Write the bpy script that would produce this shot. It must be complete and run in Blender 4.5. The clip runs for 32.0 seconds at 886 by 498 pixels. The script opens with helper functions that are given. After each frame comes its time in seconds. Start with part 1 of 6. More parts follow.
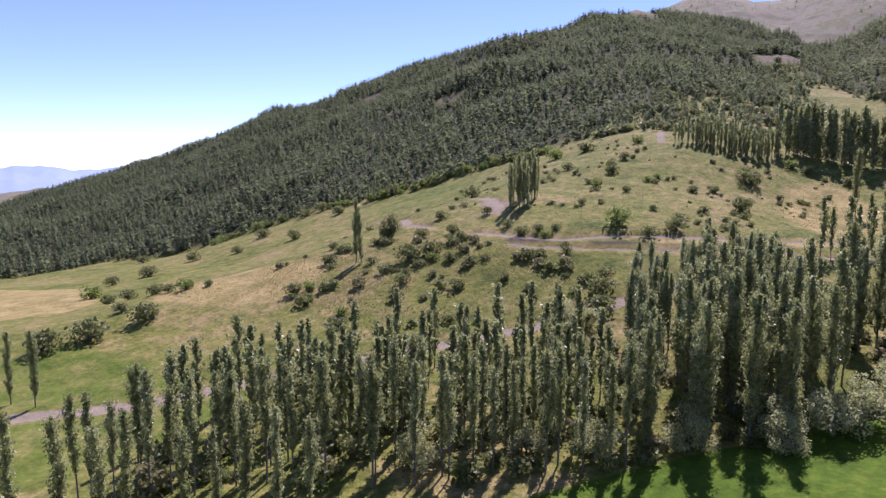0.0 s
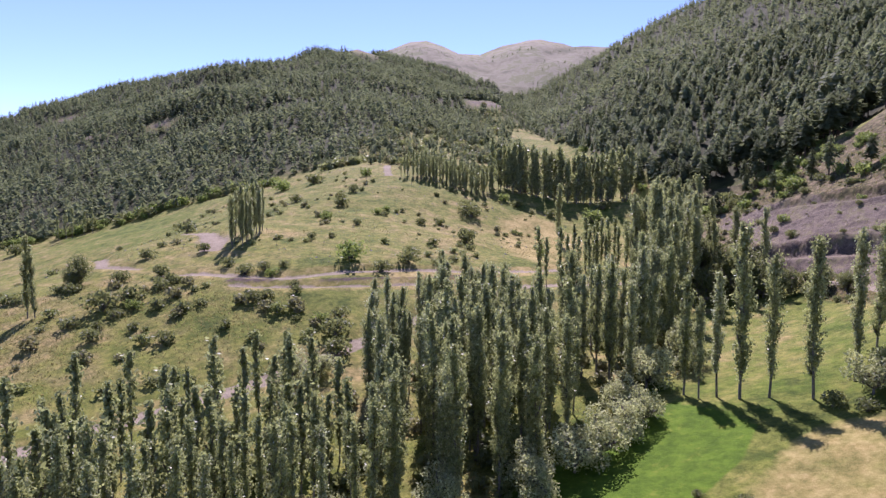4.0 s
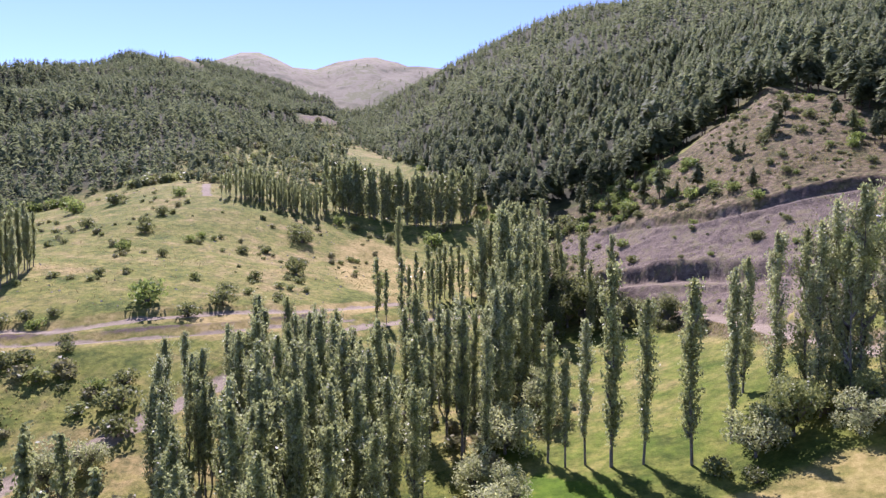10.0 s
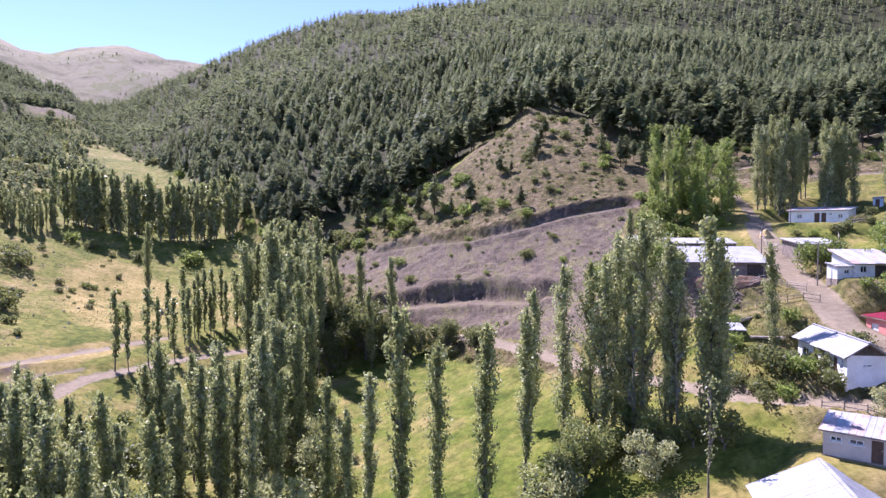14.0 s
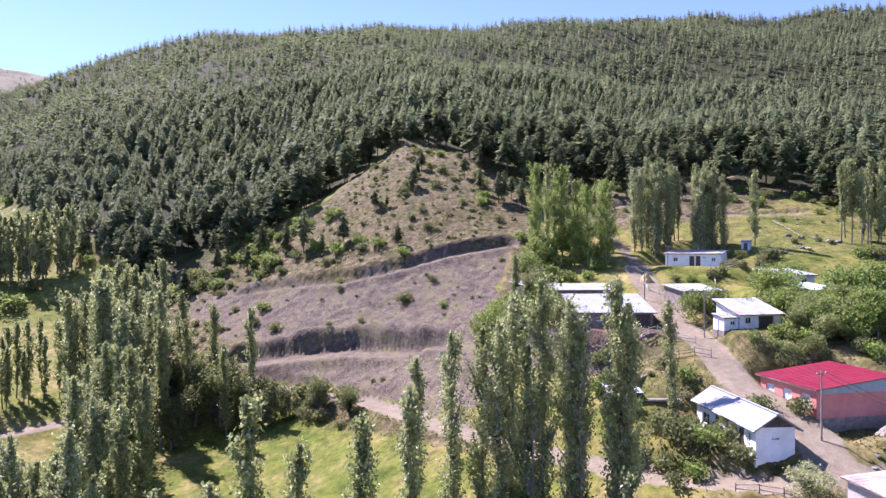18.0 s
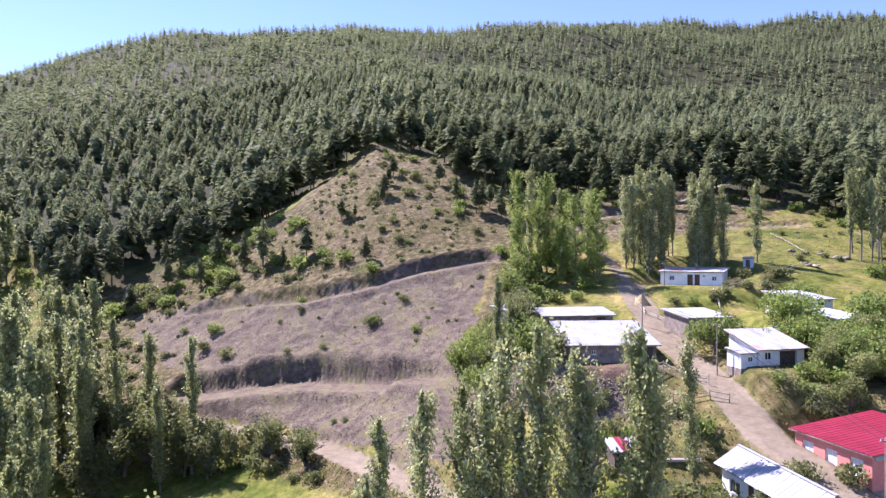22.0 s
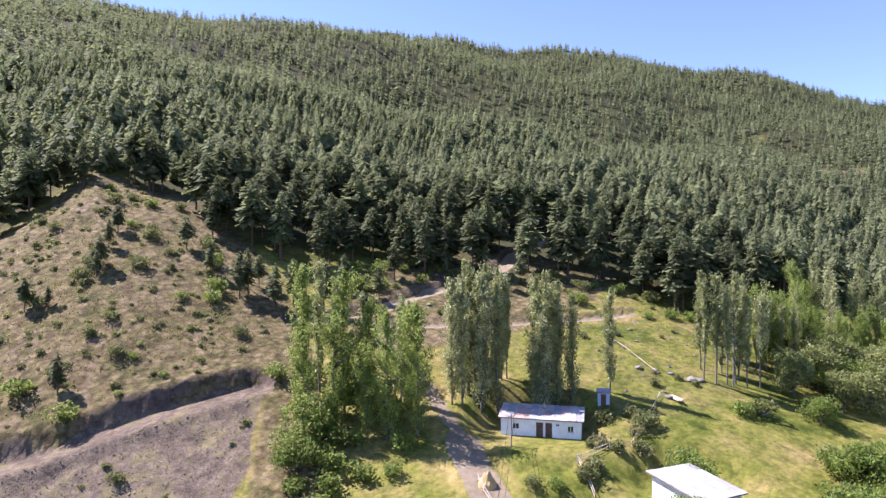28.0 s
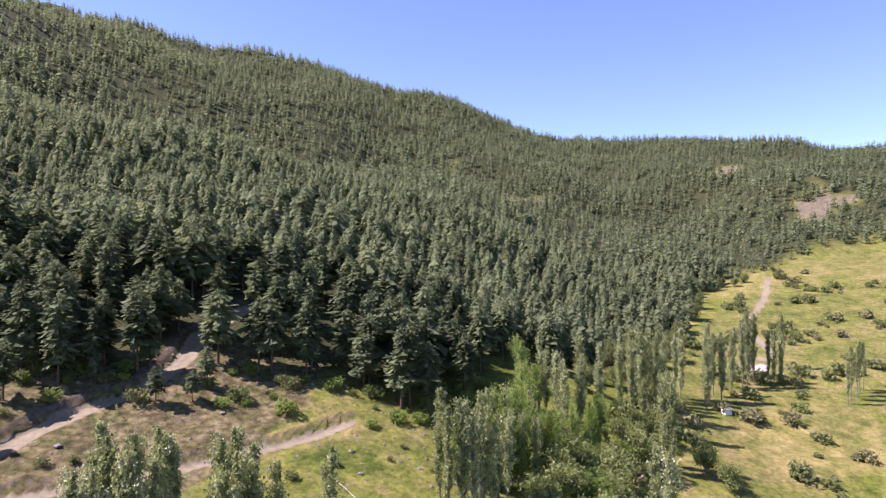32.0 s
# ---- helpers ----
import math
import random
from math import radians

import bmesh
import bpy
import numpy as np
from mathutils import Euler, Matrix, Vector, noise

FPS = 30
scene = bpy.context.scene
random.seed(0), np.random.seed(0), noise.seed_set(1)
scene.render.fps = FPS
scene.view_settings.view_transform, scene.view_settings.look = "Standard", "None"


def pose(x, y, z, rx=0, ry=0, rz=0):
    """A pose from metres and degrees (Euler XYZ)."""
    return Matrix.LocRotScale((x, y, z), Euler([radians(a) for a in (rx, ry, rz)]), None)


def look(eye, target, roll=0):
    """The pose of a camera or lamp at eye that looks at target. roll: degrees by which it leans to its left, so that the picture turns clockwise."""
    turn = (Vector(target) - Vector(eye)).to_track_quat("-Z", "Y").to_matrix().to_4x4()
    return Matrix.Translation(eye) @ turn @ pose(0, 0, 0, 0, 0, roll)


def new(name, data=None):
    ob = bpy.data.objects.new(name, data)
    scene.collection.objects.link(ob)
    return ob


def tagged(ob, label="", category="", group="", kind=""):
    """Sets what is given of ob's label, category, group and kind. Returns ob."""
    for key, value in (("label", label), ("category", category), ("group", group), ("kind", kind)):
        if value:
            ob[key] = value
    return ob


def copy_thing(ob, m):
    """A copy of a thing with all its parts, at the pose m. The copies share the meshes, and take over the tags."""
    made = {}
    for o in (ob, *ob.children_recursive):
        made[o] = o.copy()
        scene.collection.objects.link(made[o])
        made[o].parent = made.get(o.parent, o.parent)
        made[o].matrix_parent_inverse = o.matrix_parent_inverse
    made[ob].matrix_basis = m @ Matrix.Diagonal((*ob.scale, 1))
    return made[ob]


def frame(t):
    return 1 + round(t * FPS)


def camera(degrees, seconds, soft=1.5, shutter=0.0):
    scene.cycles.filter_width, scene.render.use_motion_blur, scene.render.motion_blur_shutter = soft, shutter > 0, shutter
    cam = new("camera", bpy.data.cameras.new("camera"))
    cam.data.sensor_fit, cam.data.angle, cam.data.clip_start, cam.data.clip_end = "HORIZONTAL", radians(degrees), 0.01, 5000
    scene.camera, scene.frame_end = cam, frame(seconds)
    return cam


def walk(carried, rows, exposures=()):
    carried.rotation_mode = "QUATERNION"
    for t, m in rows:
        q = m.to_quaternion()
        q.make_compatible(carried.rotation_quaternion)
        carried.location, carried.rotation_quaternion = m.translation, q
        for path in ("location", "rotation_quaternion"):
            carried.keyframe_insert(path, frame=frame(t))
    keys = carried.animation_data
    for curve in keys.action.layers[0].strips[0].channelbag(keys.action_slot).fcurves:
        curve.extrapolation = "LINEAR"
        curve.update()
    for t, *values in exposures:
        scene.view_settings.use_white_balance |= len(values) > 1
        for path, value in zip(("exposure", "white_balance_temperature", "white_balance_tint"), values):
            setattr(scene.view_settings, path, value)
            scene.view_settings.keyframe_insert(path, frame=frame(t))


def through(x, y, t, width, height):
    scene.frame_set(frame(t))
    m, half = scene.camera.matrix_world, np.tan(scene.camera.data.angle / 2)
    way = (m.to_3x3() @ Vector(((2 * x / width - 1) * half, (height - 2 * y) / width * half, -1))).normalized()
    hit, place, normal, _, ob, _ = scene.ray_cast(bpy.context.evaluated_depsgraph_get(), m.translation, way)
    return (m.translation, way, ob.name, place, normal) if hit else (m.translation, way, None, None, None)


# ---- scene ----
cam = camera(68.71, 32.0, soft=1.4)


def aim(x, y, z, yaw, pitch, roll):
    """A camera pose from a place, a heading (degrees to the left of +y), a pitch and a roll."""
    a, b = radians(yaw), radians(pitch)
    way = Vector((-math.sin(a) * math.cos(b), math.cos(a) * math.cos(b), math.sin(b)))
    return look((x, y, z), Vector((x, y, z)) + way, roll)


WAY = (
    (0.0, 14.87, -35.98, -4.66, 51.11, -6.97, 0.12),
    (0.5, 13.48, -34.83, -4.80, 49.54, -7.00, 0.08),
    (1.0, 12.12, -33.63, -4.88, 47.11, -7.02, 0.07),
    (1.5, 10.97, -32.38, -4.96, 42.50, -7.06, 0.07),
    (2.0, 10.07, -31.13, -5.00, 37.63, -7.10, 0.08),
    (2.5, 9.27, -29.83, -5.06, 32.01, -7.12, 0.05),
    (3.0, 8.43, -28.65, -5.10, 28.04, -7.12, 0.07),
    (3.5, 7.65, -27.36, -5.04, 27.75, -5.13, 0.07),
    (5.5, 5.38, -21.23, -4.89, 25.83, -2.99, 0.13),
    (6.0, 4.86, -19.76, -4.90, 23.85, -2.99, 0.10),
    (6.5, 4.35, -18.38, -4.84, 21.43, -2.97, 0.03),
    (7.0, 3.87, -17.01, -4.62, 19.33, -2.97, -0.01),
    (7.5, 3.38, -15.69, -4.24, 17.24, -2.93, -0.00),
    (8.0, 2.90, -14.38, -3.84, 15.66, -2.90, 0.03),
    (8.5, 2.40, -13.02, -3.48, 14.63, -2.86, 0.04),
    (9.0, 1.98, -11.55, -3.18, 14.40, -2.77, 0.04),
    (9.5, 1.59, -10.06, -2.86, 14.15, -2.54, 0.05),
    (10.0, 1.23, -8.52, -2.49, 13.52, -2.50, 0.05),
    (10.5, 0.85, -6.99, -2.09, 11.65, -2.47, 0.02),
    (11.0, 0.51, -5.62, -1.69, 9.05, -2.43, 0.02),
    (11.5, 0.26, -4.30, -1.25, 6.61, -2.38, -0.02),
    (12.0, 0.01, -3.01, -0.78, 4.29, -2.35, -0.07),
    (12.5, -0.07, -1.63, -0.37, 2.14, -2.30, -0.11),
    (13.0, 0.00, 0.00, -0.00, -0.00, -2.26, -0.07),
    (13.5, 0.13, 1.60, 0.38, -3.30, -2.17, -0.08),
    (14.0, 0.25, 3.18, 0.76, -6.25, -2.10, -0.14),
    (14.5, 0.41, 4.63, 1.19, -8.81, -2.03, -0.10),
    (15.0, 0.63, 6.10, 1.63, -11.24, -1.99, -0.01),
    (15.5, 0.86, 7.48, 2.07, -13.74, -1.89, -0.02),
    (17.5, 1.74, 12.81, 3.66, -17.27, 0.27, -0.09),
    (18.0, 2.17, 14.26, 3.86, -17.36, 0.25, -0.10),
    (18.5, 2.71, 15.82, 4.11, -17.61, 0.28, -0.13),
    (19.0, 3.32, 17.50, 4.54, -18.28, 0.35, -0.14),
    (19.5, 3.81, 19.04, 5.00, -18.71, 0.39, -0.14),
    (20.0, 4.31, 20.55, 5.46, -18.96, 0.40, -0.16),
    (20.5, 4.80, 22.06, 5.86, -19.23, 0.45, -0.12),
    (21.0, 5.32, 23.52, 6.16, -19.50, 0.53, -0.10),
    (21.5, 5.84, 25.10, 6.26, -19.58, 0.59, -0.08),
    (22.0, 6.59, 26.93, 6.26, -19.59, 0.61, -0.09),
    (22.5, 7.43, 29.23, 6.65, -19.61, 0.58, -0.12),
    (23.0, 8.40, 31.88, 7.63, -19.63, 0.62, -0.12),
    (23.5, 9.43, 34.68, 9.05, -19.63, 0.70, -0.16),
    (24.0, 10.42, 37.64, 10.60, -19.68, 0.71, -0.13),
    (24.5, 11.42, 40.78, 12.28, -19.77, 0.69, -0.13),
    (26.5, 15.21, 53.59, 19.58, -30.75, 0.32, 0.24),
    (27.0, 16.78, 56.75, 21.31, -36.51, 0.33, 0.20),
    (27.5, 18.92, 59.57, 23.07, -37.68, 0.36, 0.24),
    (28.0, 21.19, 62.48, 24.81, -39.99, 0.42, 0.20),
    (28.5, 23.64, 65.22, 26.56, -42.25, 0.49, 0.17),
    (29.0, 26.22, 67.84, 28.31, -46.10, 0.56, 0.15),
    (29.5, 28.89, 70.58, 30.08, -49.12, 0.59, 0.11),
    (30.0, 31.72, 73.17, 31.91, -49.64, 0.60, 0.06),
    (30.5, 34.76, 75.44, 33.77, -52.29, 0.59, 0.15),
    (31.0, 37.78, 77.28, 35.64, -61.64, 0.62, 0.19),
    (31.5, 40.70, 79.31, 37.34, -65.39, 0.65, 0.09),
    (32.0, 43.90, 80.96, 38.97, -65.73, 0.65, 0.01),
)
walk(cam, [(t, aim(*row)) for t, *row in WAY], ((0, 0.78, 5800, 42), (3.5, 1.02, 5800, 42), (6, 1.12, 5780, 42), (9, 1.22, 5780, 41), (13, 1.4, 5750, 40), (19, 1.55, 5800, 38), (26.5, 1.58, 6050, 33), (30, 1.57, 6200, 32), (32, 1.4, 6250, 35)))

# ---- sky and sun ----
SUN_FROM = Vector((-0.289, 0.544, 0.788)).normalized()
world = bpy.data.worlds.new("sky")
scene.world = world
world.use_nodes = True
wn = world.node_tree.nodes
sky = wn.new("ShaderNodeTexSky")
sky.sky_type, sky.sun_disc = "NISHITA", False
sky.sun_elevation, sky.sun_rotation = radians(52), radians(-28)
sky.altitude, sky.air_density, sky.dust_density, sky.ozone_density = 2300, 0.75, 0.0, 2.2
wn["Background"].inputs["Strength"].default_value = 0.12
world.node_tree.links.new(sky.outputs[0], wn["Background"].inputs["Color"])
sun = new("sun", bpy.data.lights.new("sun", "SUN"))
sun.data.energy, sun.data.angle, sun.data.color = 4.6, radians(0.53), (1.0, 0.95, 0.87)
sun.matrix_world = look((0, 0, 300), Vector((0, 0, 300)) - SUN_FROM)


# ---- materials ----
def tree_of(name):
    m = bpy.data.materials.new(name)
    m.use_nodes = True
    t = m.node_tree
    return m, t, t.nodes["Principled BSDF"], t.nodes["Material Output"]


def add(t, kind, **values):
    n = t.nodes.new(kind)
    for key, value in values.items():
        n.inputs[key.replace("_", " ")].default_value = value
    return n


def noise_of(t, scale, detail=4.0, rough=0.6, where=None):
    n = add(t, "ShaderNodeTexNoise", Scale=scale, Detail=detail, Roughness=rough)
    if where is None:
        where = t.nodes.get("where") or t.nodes.new("ShaderNodeNewGeometry")
        where.name = "where"
        t.links.new(where.outputs["Position"], n.inputs["Vector"])
    else:
        t.links.new(where, n.inputs["Vector"])
    return n.outputs["Fac"]


def ramp(t, fac, *stops):
    n = t.nodes.new("ShaderNodeValToRGB")
    while len(n.color_ramp.elements) < len(stops):
        n.color_ramp.elements.new(0.5)
    for e, (at, c) in zip(n.color_ramp.elements, stops):
        e.position, e.color = at, (*c, 1) if len(c) == 3 else c
    t.links.new(fac, n.inputs[0])
    return n.outputs[0]


def mixed(t, fac, a, b, mode="MIX"):
    n = t.nodes.new("ShaderNodeMix")
    n.data_type, n.blend_type = "RGBA", mode
    for socket, value in ((n.inputs[0], fac), (n.inputs[6], a), (n.inputs[7], b)):
        if isinstance(value, (int, float)):
            socket.default_value = value
        elif isinstance(value, tuple):
            socket.default_value = (*value, 1)
        else:
            t.links.new(value, socket)
    return n.outputs[2]


def calc(t, op, a, b=0.0):
    n = t.nodes.new("ShaderNodeMath")
    n.operation = op
    n.use_clamp = False
    for socket, value in ((n.inputs[0], a), (n.inputs[1], b)):
        if isinstance(value, (int, float)):
            socket.default_value = value
        else:
            t.links.new(value, socket)
    return n.outputs[0]


def bumped(t, bsdf, height, strength=0.5, distance=0.05):
    b = add(t, "ShaderNodeBump", Strength=strength, Distance=distance)
    t.links.new(height, b.inputs["Height"])
    t.links.new(b.outputs[0], bsdf.inputs["Normal"])


def surface(name, dark, light, scale=2.0, fine=20.0, rough=0.85, bump=0.4, metal=0.0, depth=0.03, local=False):
    """A mottled surface: colour at two scales, with fine relief."""
    m, t, b, _ = tree_of(name)
    where = None
    if local:
        where = t.nodes.new("ShaderNodeTexCoord").outputs["Object"]
    n1, n2 = noise_of(t, scale, 5, 0.6, where), noise_of(t, fine, 3, 0.7, where)
    fac = calc(t, "ADD", calc(t, "MULTIPLY", n1, 0.65), calc(t, "MULTIPLY", n2, 0.35))
    t.links.new(ramp(t, fac, (0.36, dark), (0.64, light)), b.inputs["Base Color"])
    b.inputs["Roughness"].default_value, b.inputs["Metallic"].default_value = rough, metal
    b.inputs["Specular IOR Level"].default_value = 0.3
    bumped(t, b, n2, bump, depth)
    return m


def leafy(name, dark, light, through=0.35, rough=0.5, pale=None, gloss=0.3, glow=0.5, clump=None):
    """Leaves: a colour of its own for each clump and tree, with light coming through."""
    m, t, b, out = tree_of(name)
    g = t.nodes.new("ShaderNodeNewGeometry")
    o = t.nodes.new("ShaderNodeObjectInfo")
    fac = calc(t, "ADD", calc(t, "MULTIPLY", g.outputs["Random Per Island"], 0.6), calc(t, "MULTIPLY", o.outputs["Random"], 0.4))
    stops = [(0.1, dark), (0.75, light)] + ([(0.95, pale)] if pale else [])
    c = ramp(t, fac, *stops)
    if clump:
        size, low, high = clump
        c = mixed(t, 1.0, c, ramp(t, noise_of(t, size, 3, 0.7, g.outputs["Position"]), (0.38, (low, low, low)), (0.6, (high, high, high * 0.96))), "MULTIPLY")
    t.links.new(c, b.inputs["Base Color"])
    b.inputs["Roughness"].default_value = rough
    b.inputs["Specular IOR Level"].default_value = gloss
    s = t.nodes.new("ShaderNodeBsdfTranslucent")
    t.links.new(mixed(t, glow, c, (0.30, 0.32, 0.10), "MIX"), s.inputs["Color"])
    x = t.nodes.new("ShaderNodeMixShader")
    x.inputs[0].default_value = through
    t.links.new(b.outputs[0], x.inputs[1])
    t.links.new(s.outputs[0], x.inputs[2])
    t.links.new(x.outputs[0], out.inputs["Surface"])
    return m


POPLAR_LEAF = leafy("poplar leaf", (0.19, 0.222, 0.10), (0.40, 0.435, 0.205), 0.55, 0.4, (0.64, 0.66, 0.46), 0.45, clump=(1.1, 0.62, 1.3))
ASPEN_LEAF = leafy("young poplar leaf", (0.14, 0.21, 0.042), (0.295, 0.40, 0.092), 0.58, 0.45, (0.44, 0.51, 0.19), clump=(1.0, 0.6, 1.3))
WILLOW_LEAF = leafy("silver willow leaf", (0.27, 0.295, 0.135), (0.58, 0.60, 0.34), 0.55, 0.6, clump=(0.9, 0.6, 1.25))
WALNUT_LEAF = leafy("walnut leaf", (0.088, 0.147, 0.03), (0.208, 0.30, 0.06), 0.55, clump=(0.8, 0.6, 1.3))
BUSH_LEAF = leafy("bush leaf", (0.078, 0.098, 0.038), (0.172, 0.195, 0.075), 0.45, clump=(0.9, 0.65, 1.25))
OLIVE_LEAF = leafy("olive green leaf", (0.125, 0.16, 0.052), (0.265, 0.30, 0.11), 0.5, clump=(0.8, 0.6, 1.3))
DRY_LEAF = leafy("dry bush leaf", (0.15, 0.14, 0.075), (0.26, 0.24, 0.12), 0.42)
PINE_LEAF = leafy("pine needles", (0.084, 0.109, 0.057), (0.184, 0.214, 0.114), 0.5, 0.7, None, 0.12, 0.2, clump=(0.11, 0.7, 1.3))
GRASS_LEAF = leafy("grass tuft", (0.25, 0.21, 0.09), (0.42, 0.34, 0.16), 0.6, 0.8, None, 0.1, 0.2)
WEED_LEAF = leafy("weed leaf", (0.18, 0.18, 0.065), (0.30, 0.28, 0.11), 0.6, 0.8, None, 0.1, 0.2)
BARK = surface("poplar bark", (0.09, 0.08, 0.062), (0.23, 0.205, 0.165), 3, 30)
PINE_BARK = surface("pine bark", (0.05, 0.032, 0.022), (0.16, 0.10, 0.065), 3, 30)
SCREE = surface("broken brown stone", (0.13, 0.103, 0.075), (0.30, 0.248, 0.185), 1.5, 14, 0.95, 0.8, depth=0.05)
ROCK = surface("grey stone", (0.11, 0.10, 0.088), (0.27, 0.25, 0.225), 1.2, 14, 0.9, 0.8, depth=0.06)


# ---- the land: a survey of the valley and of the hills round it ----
HUB = (20.0, 60.0)
# lines round the hub: degrees to the left of +y, metres out, height
RIM = ((-180, 190, -36), (-150, 190, -34), (-125, 190, -20), (-110, 190, -10), (-99, 185, -5), (-90, 180, -1), (-85, 175, 0), (-78, 165, 4), (-70, 145, 8), (-60, 125, 13), (-50, 125, 18), (-38, 120, 17), (-23, 130, 20), (-12, 170, 40), (-4, 155, 18), (4, 140, 0), (11, 135, -8), (16, 140, -6), (20, 170, -4), (24, 190, -5), (28, 200, -4), (34, 210, 2), (41, 215, 8), (48, 220, 10), (55, 220, 4), (63, 215, -6), (70, 200, -16), (76, 190, -24), (84, 180, -30), (90, 185, -36), (100, 190, -40), (125, 170, -42), (150, 180, -40), (180, 190, -36))
FOOT = ((-180, 260, -20), (-150, 300, 0), (-125, 350, 20), (-110, 400, 30), (-99, 430, 38), (-90, 430, 34), (-85, 360, 24), (-78, 250, 12), (-70, 170, 10), (-60, 140, 15), (-50, 138, 21), (-38, 132, 20), (-23, 138, 22), (-12, 180, 42), (-4, 165, 20), (4, 152, 2), (11, 150, -4), (16, 155, 2), (20, 195, 8), (24, 420, 45), (28, 545, 80), (34, 450, 55), (41, 340, 33), (48, 288, 17), (55, 275, 6), (63, 280, -4), (70, 305, -17), (76, 340, -28), (84, 406, -49), (90, 475, -65), (100, 520, -75), (125, 450, -60), (150, 300, -35), (180, 260, -20))
SPUR = ((-180, 400, 10), (-125, 550, 50), (-99, 560, 70), (-93, 565, 76), (-88, 560, 70), (-80, 400, 30), (-74, 370, 38), (-66, 360, 54), (-57, 365, 72), (-48, 380, 88), (-35, 403, 106), (-25, 420, 125), (-12, 420, 140), (4, 420, 118), (16, 420, 85), (24, 600, 82), (28, 700, 110), (41, 520, 95), (55, 480, 62), (70, 560, 15), (84, 700, -40), (100, 800, -88), (125, 650, -65), (180, 400, 10))
HOLLOW = ((-180, 500, 25), (-125, 700, 80), (-99, 680, 100), (-90, 680, 108), (-85, 600, 70), (-78, 520, 60), (-70, 531, 84), (-66, 560, 100), (-57, 520, 104), (-48, 500, 115), (-35, 490, 122), (-25, 520, 165), (-12, 540, 190), (4, 540, 165), (16, 560, 130), (24, 750, 115), (28, 900, 160), (41, 680, 145), (55, 680, 108), (70, 780, 48), (84, 950, -30), (100, 1050, -98), (125, 800, -70), (180, 500, 25))
CREST = ((-180, 700, 60), (-150, 800, 90), (-125, 950, 120), (-110, 1000, 150), (-99, 1020, 176), (-90, 1024, 195), (-85, 1025, 214), (-78, 1078, 218), (-73, 1029, 223), (-66, 960, 262), (-60, 900, 275), (-51, 850, 284), (-44, 800, 286), (-33, 770, 295), (-23, 735, 273), (-14, 720, 268), (-2, 717, 259), (6, 735, 236), (11, 744, 212), (16, 797, 190), (20, 850, 168), (25, 900, 150), (28, 1244, 246), (34, 1150, 266), (41, 880, 209), (48, 836, 178), (55, 906, 160), (63, 977, 120), (70, 1048, 90), (76, 1128, 38), (84, 1241, -18), (90, 1300, -72), (100, 1400, -110), (125, 1100, -80), (150, 800, 0), (180, 700, 60))
# heights of the valley, 40 m by 37.5 m apart
VALLEY = (
    (-48, -47, -47, -43, -34, -21, -10, 0, 15),
    (-45, -40, -34, -27, -18, -10, -1, 10, 18),
    (-42, -43, -38, -26, -14, -9, 0, 10, 9),
    (-41, -44, -40, -31, -16, -14, -16, -11, -3),
    (-41, -42, -40, -38, -29, -23, -22, -17, 6),
    (-39, -41, -40, -34, -34, -30, -14, -9, 12),
    (-35, -38, -34, -15, -12, -11, 11, 29, 41),
    (-33, -33, -27, -12, -2, 3, 11, 30, 51),
    (-31, -29, -23, -13, -1, 11, 21, 31, 47),
    (-24, -21, -15, -10, -1, 14, 29, 39, 51),
    (-12, -10, -7, -3, 2, 14, 31, 45, 58),
)
GRID_X, GRID_Y, STEP_X, STEP_Y = -200.0, -60.0, 40.0, 37.5


def spline(u):
    return np.stack([(1 - u) ** 3, 3 * u**3 - 6 * u**2 + 4, -3 * u**3 + 3 * u**2 + 3 * u + 1, u**3], -1) / 6


def valley(x, y):
    g = np.array(VALLEY, float)
    nx, ny = g.shape
    fx, fy = np.clip((x - GRID_X) / STEP_X, 0, nx - 1 - 1e-6), np.clip((y - GRID_Y) / STEP_Y, 0, ny - 1 - 1e-6)
    i, j = fx.astype(int), fy.astype(int)
    wx, wy = spline(fx - i), spline(fy - j)
    z = 0 * fx
    for a in range(4):
        for b in range(4):
            z = z + wx[..., a] * wy[..., b] * g[np.clip(i + a - 1, 0, nx - 1), np.clip(j + b - 1, 0, ny - 1)]
    return z


def ring(line, az):
    a, r, z = zip(*line)
    return np.interp(az, a, r), np.interp(az, a, z)


def polar(x, y):
    dx, dy = x - HUB[0], y - HUB[1]
    return np.degrees(np.arctan2(-dx, dy)), np.hypot(dx, dy)


def hills(x, y):
    az, r = polar(x, y)
    pr, pz = ring(RIM, az)
    z = np.array(pz, float)
    for line in (FOOT, SPUR, HOLLOW, CREST):
        rr, zz = ring(line, az)
        z = z + np.clip((r - pr) / np.maximum(rr - pr, 1), 0, 1) * (zz - pz)
        pr, pz = rr, zz
    return z - np.minimum(np.maximum(r - pr, 0) * 0.35, 90)


def wave(x, y, size, seed=0.0):
    """A smooth unevenness between -1 and 1."""
    a, b = x / size + seed, y / size - 1.7 * seed
    return (np.sin(a * 1.3 + 1.9 * np.sin(b * 0.9)) + np.sin(b * 1.7 + 2.3 * np.sin(a * 0.7 + 1)) + np.sin((a + b) * 1.1 + 1.3 * np.sin((a - b) * 1.3))) / 3


def ease(u):
    u = np.clip(u, 0, 1)
    return u * u * (3 - 2 * u)


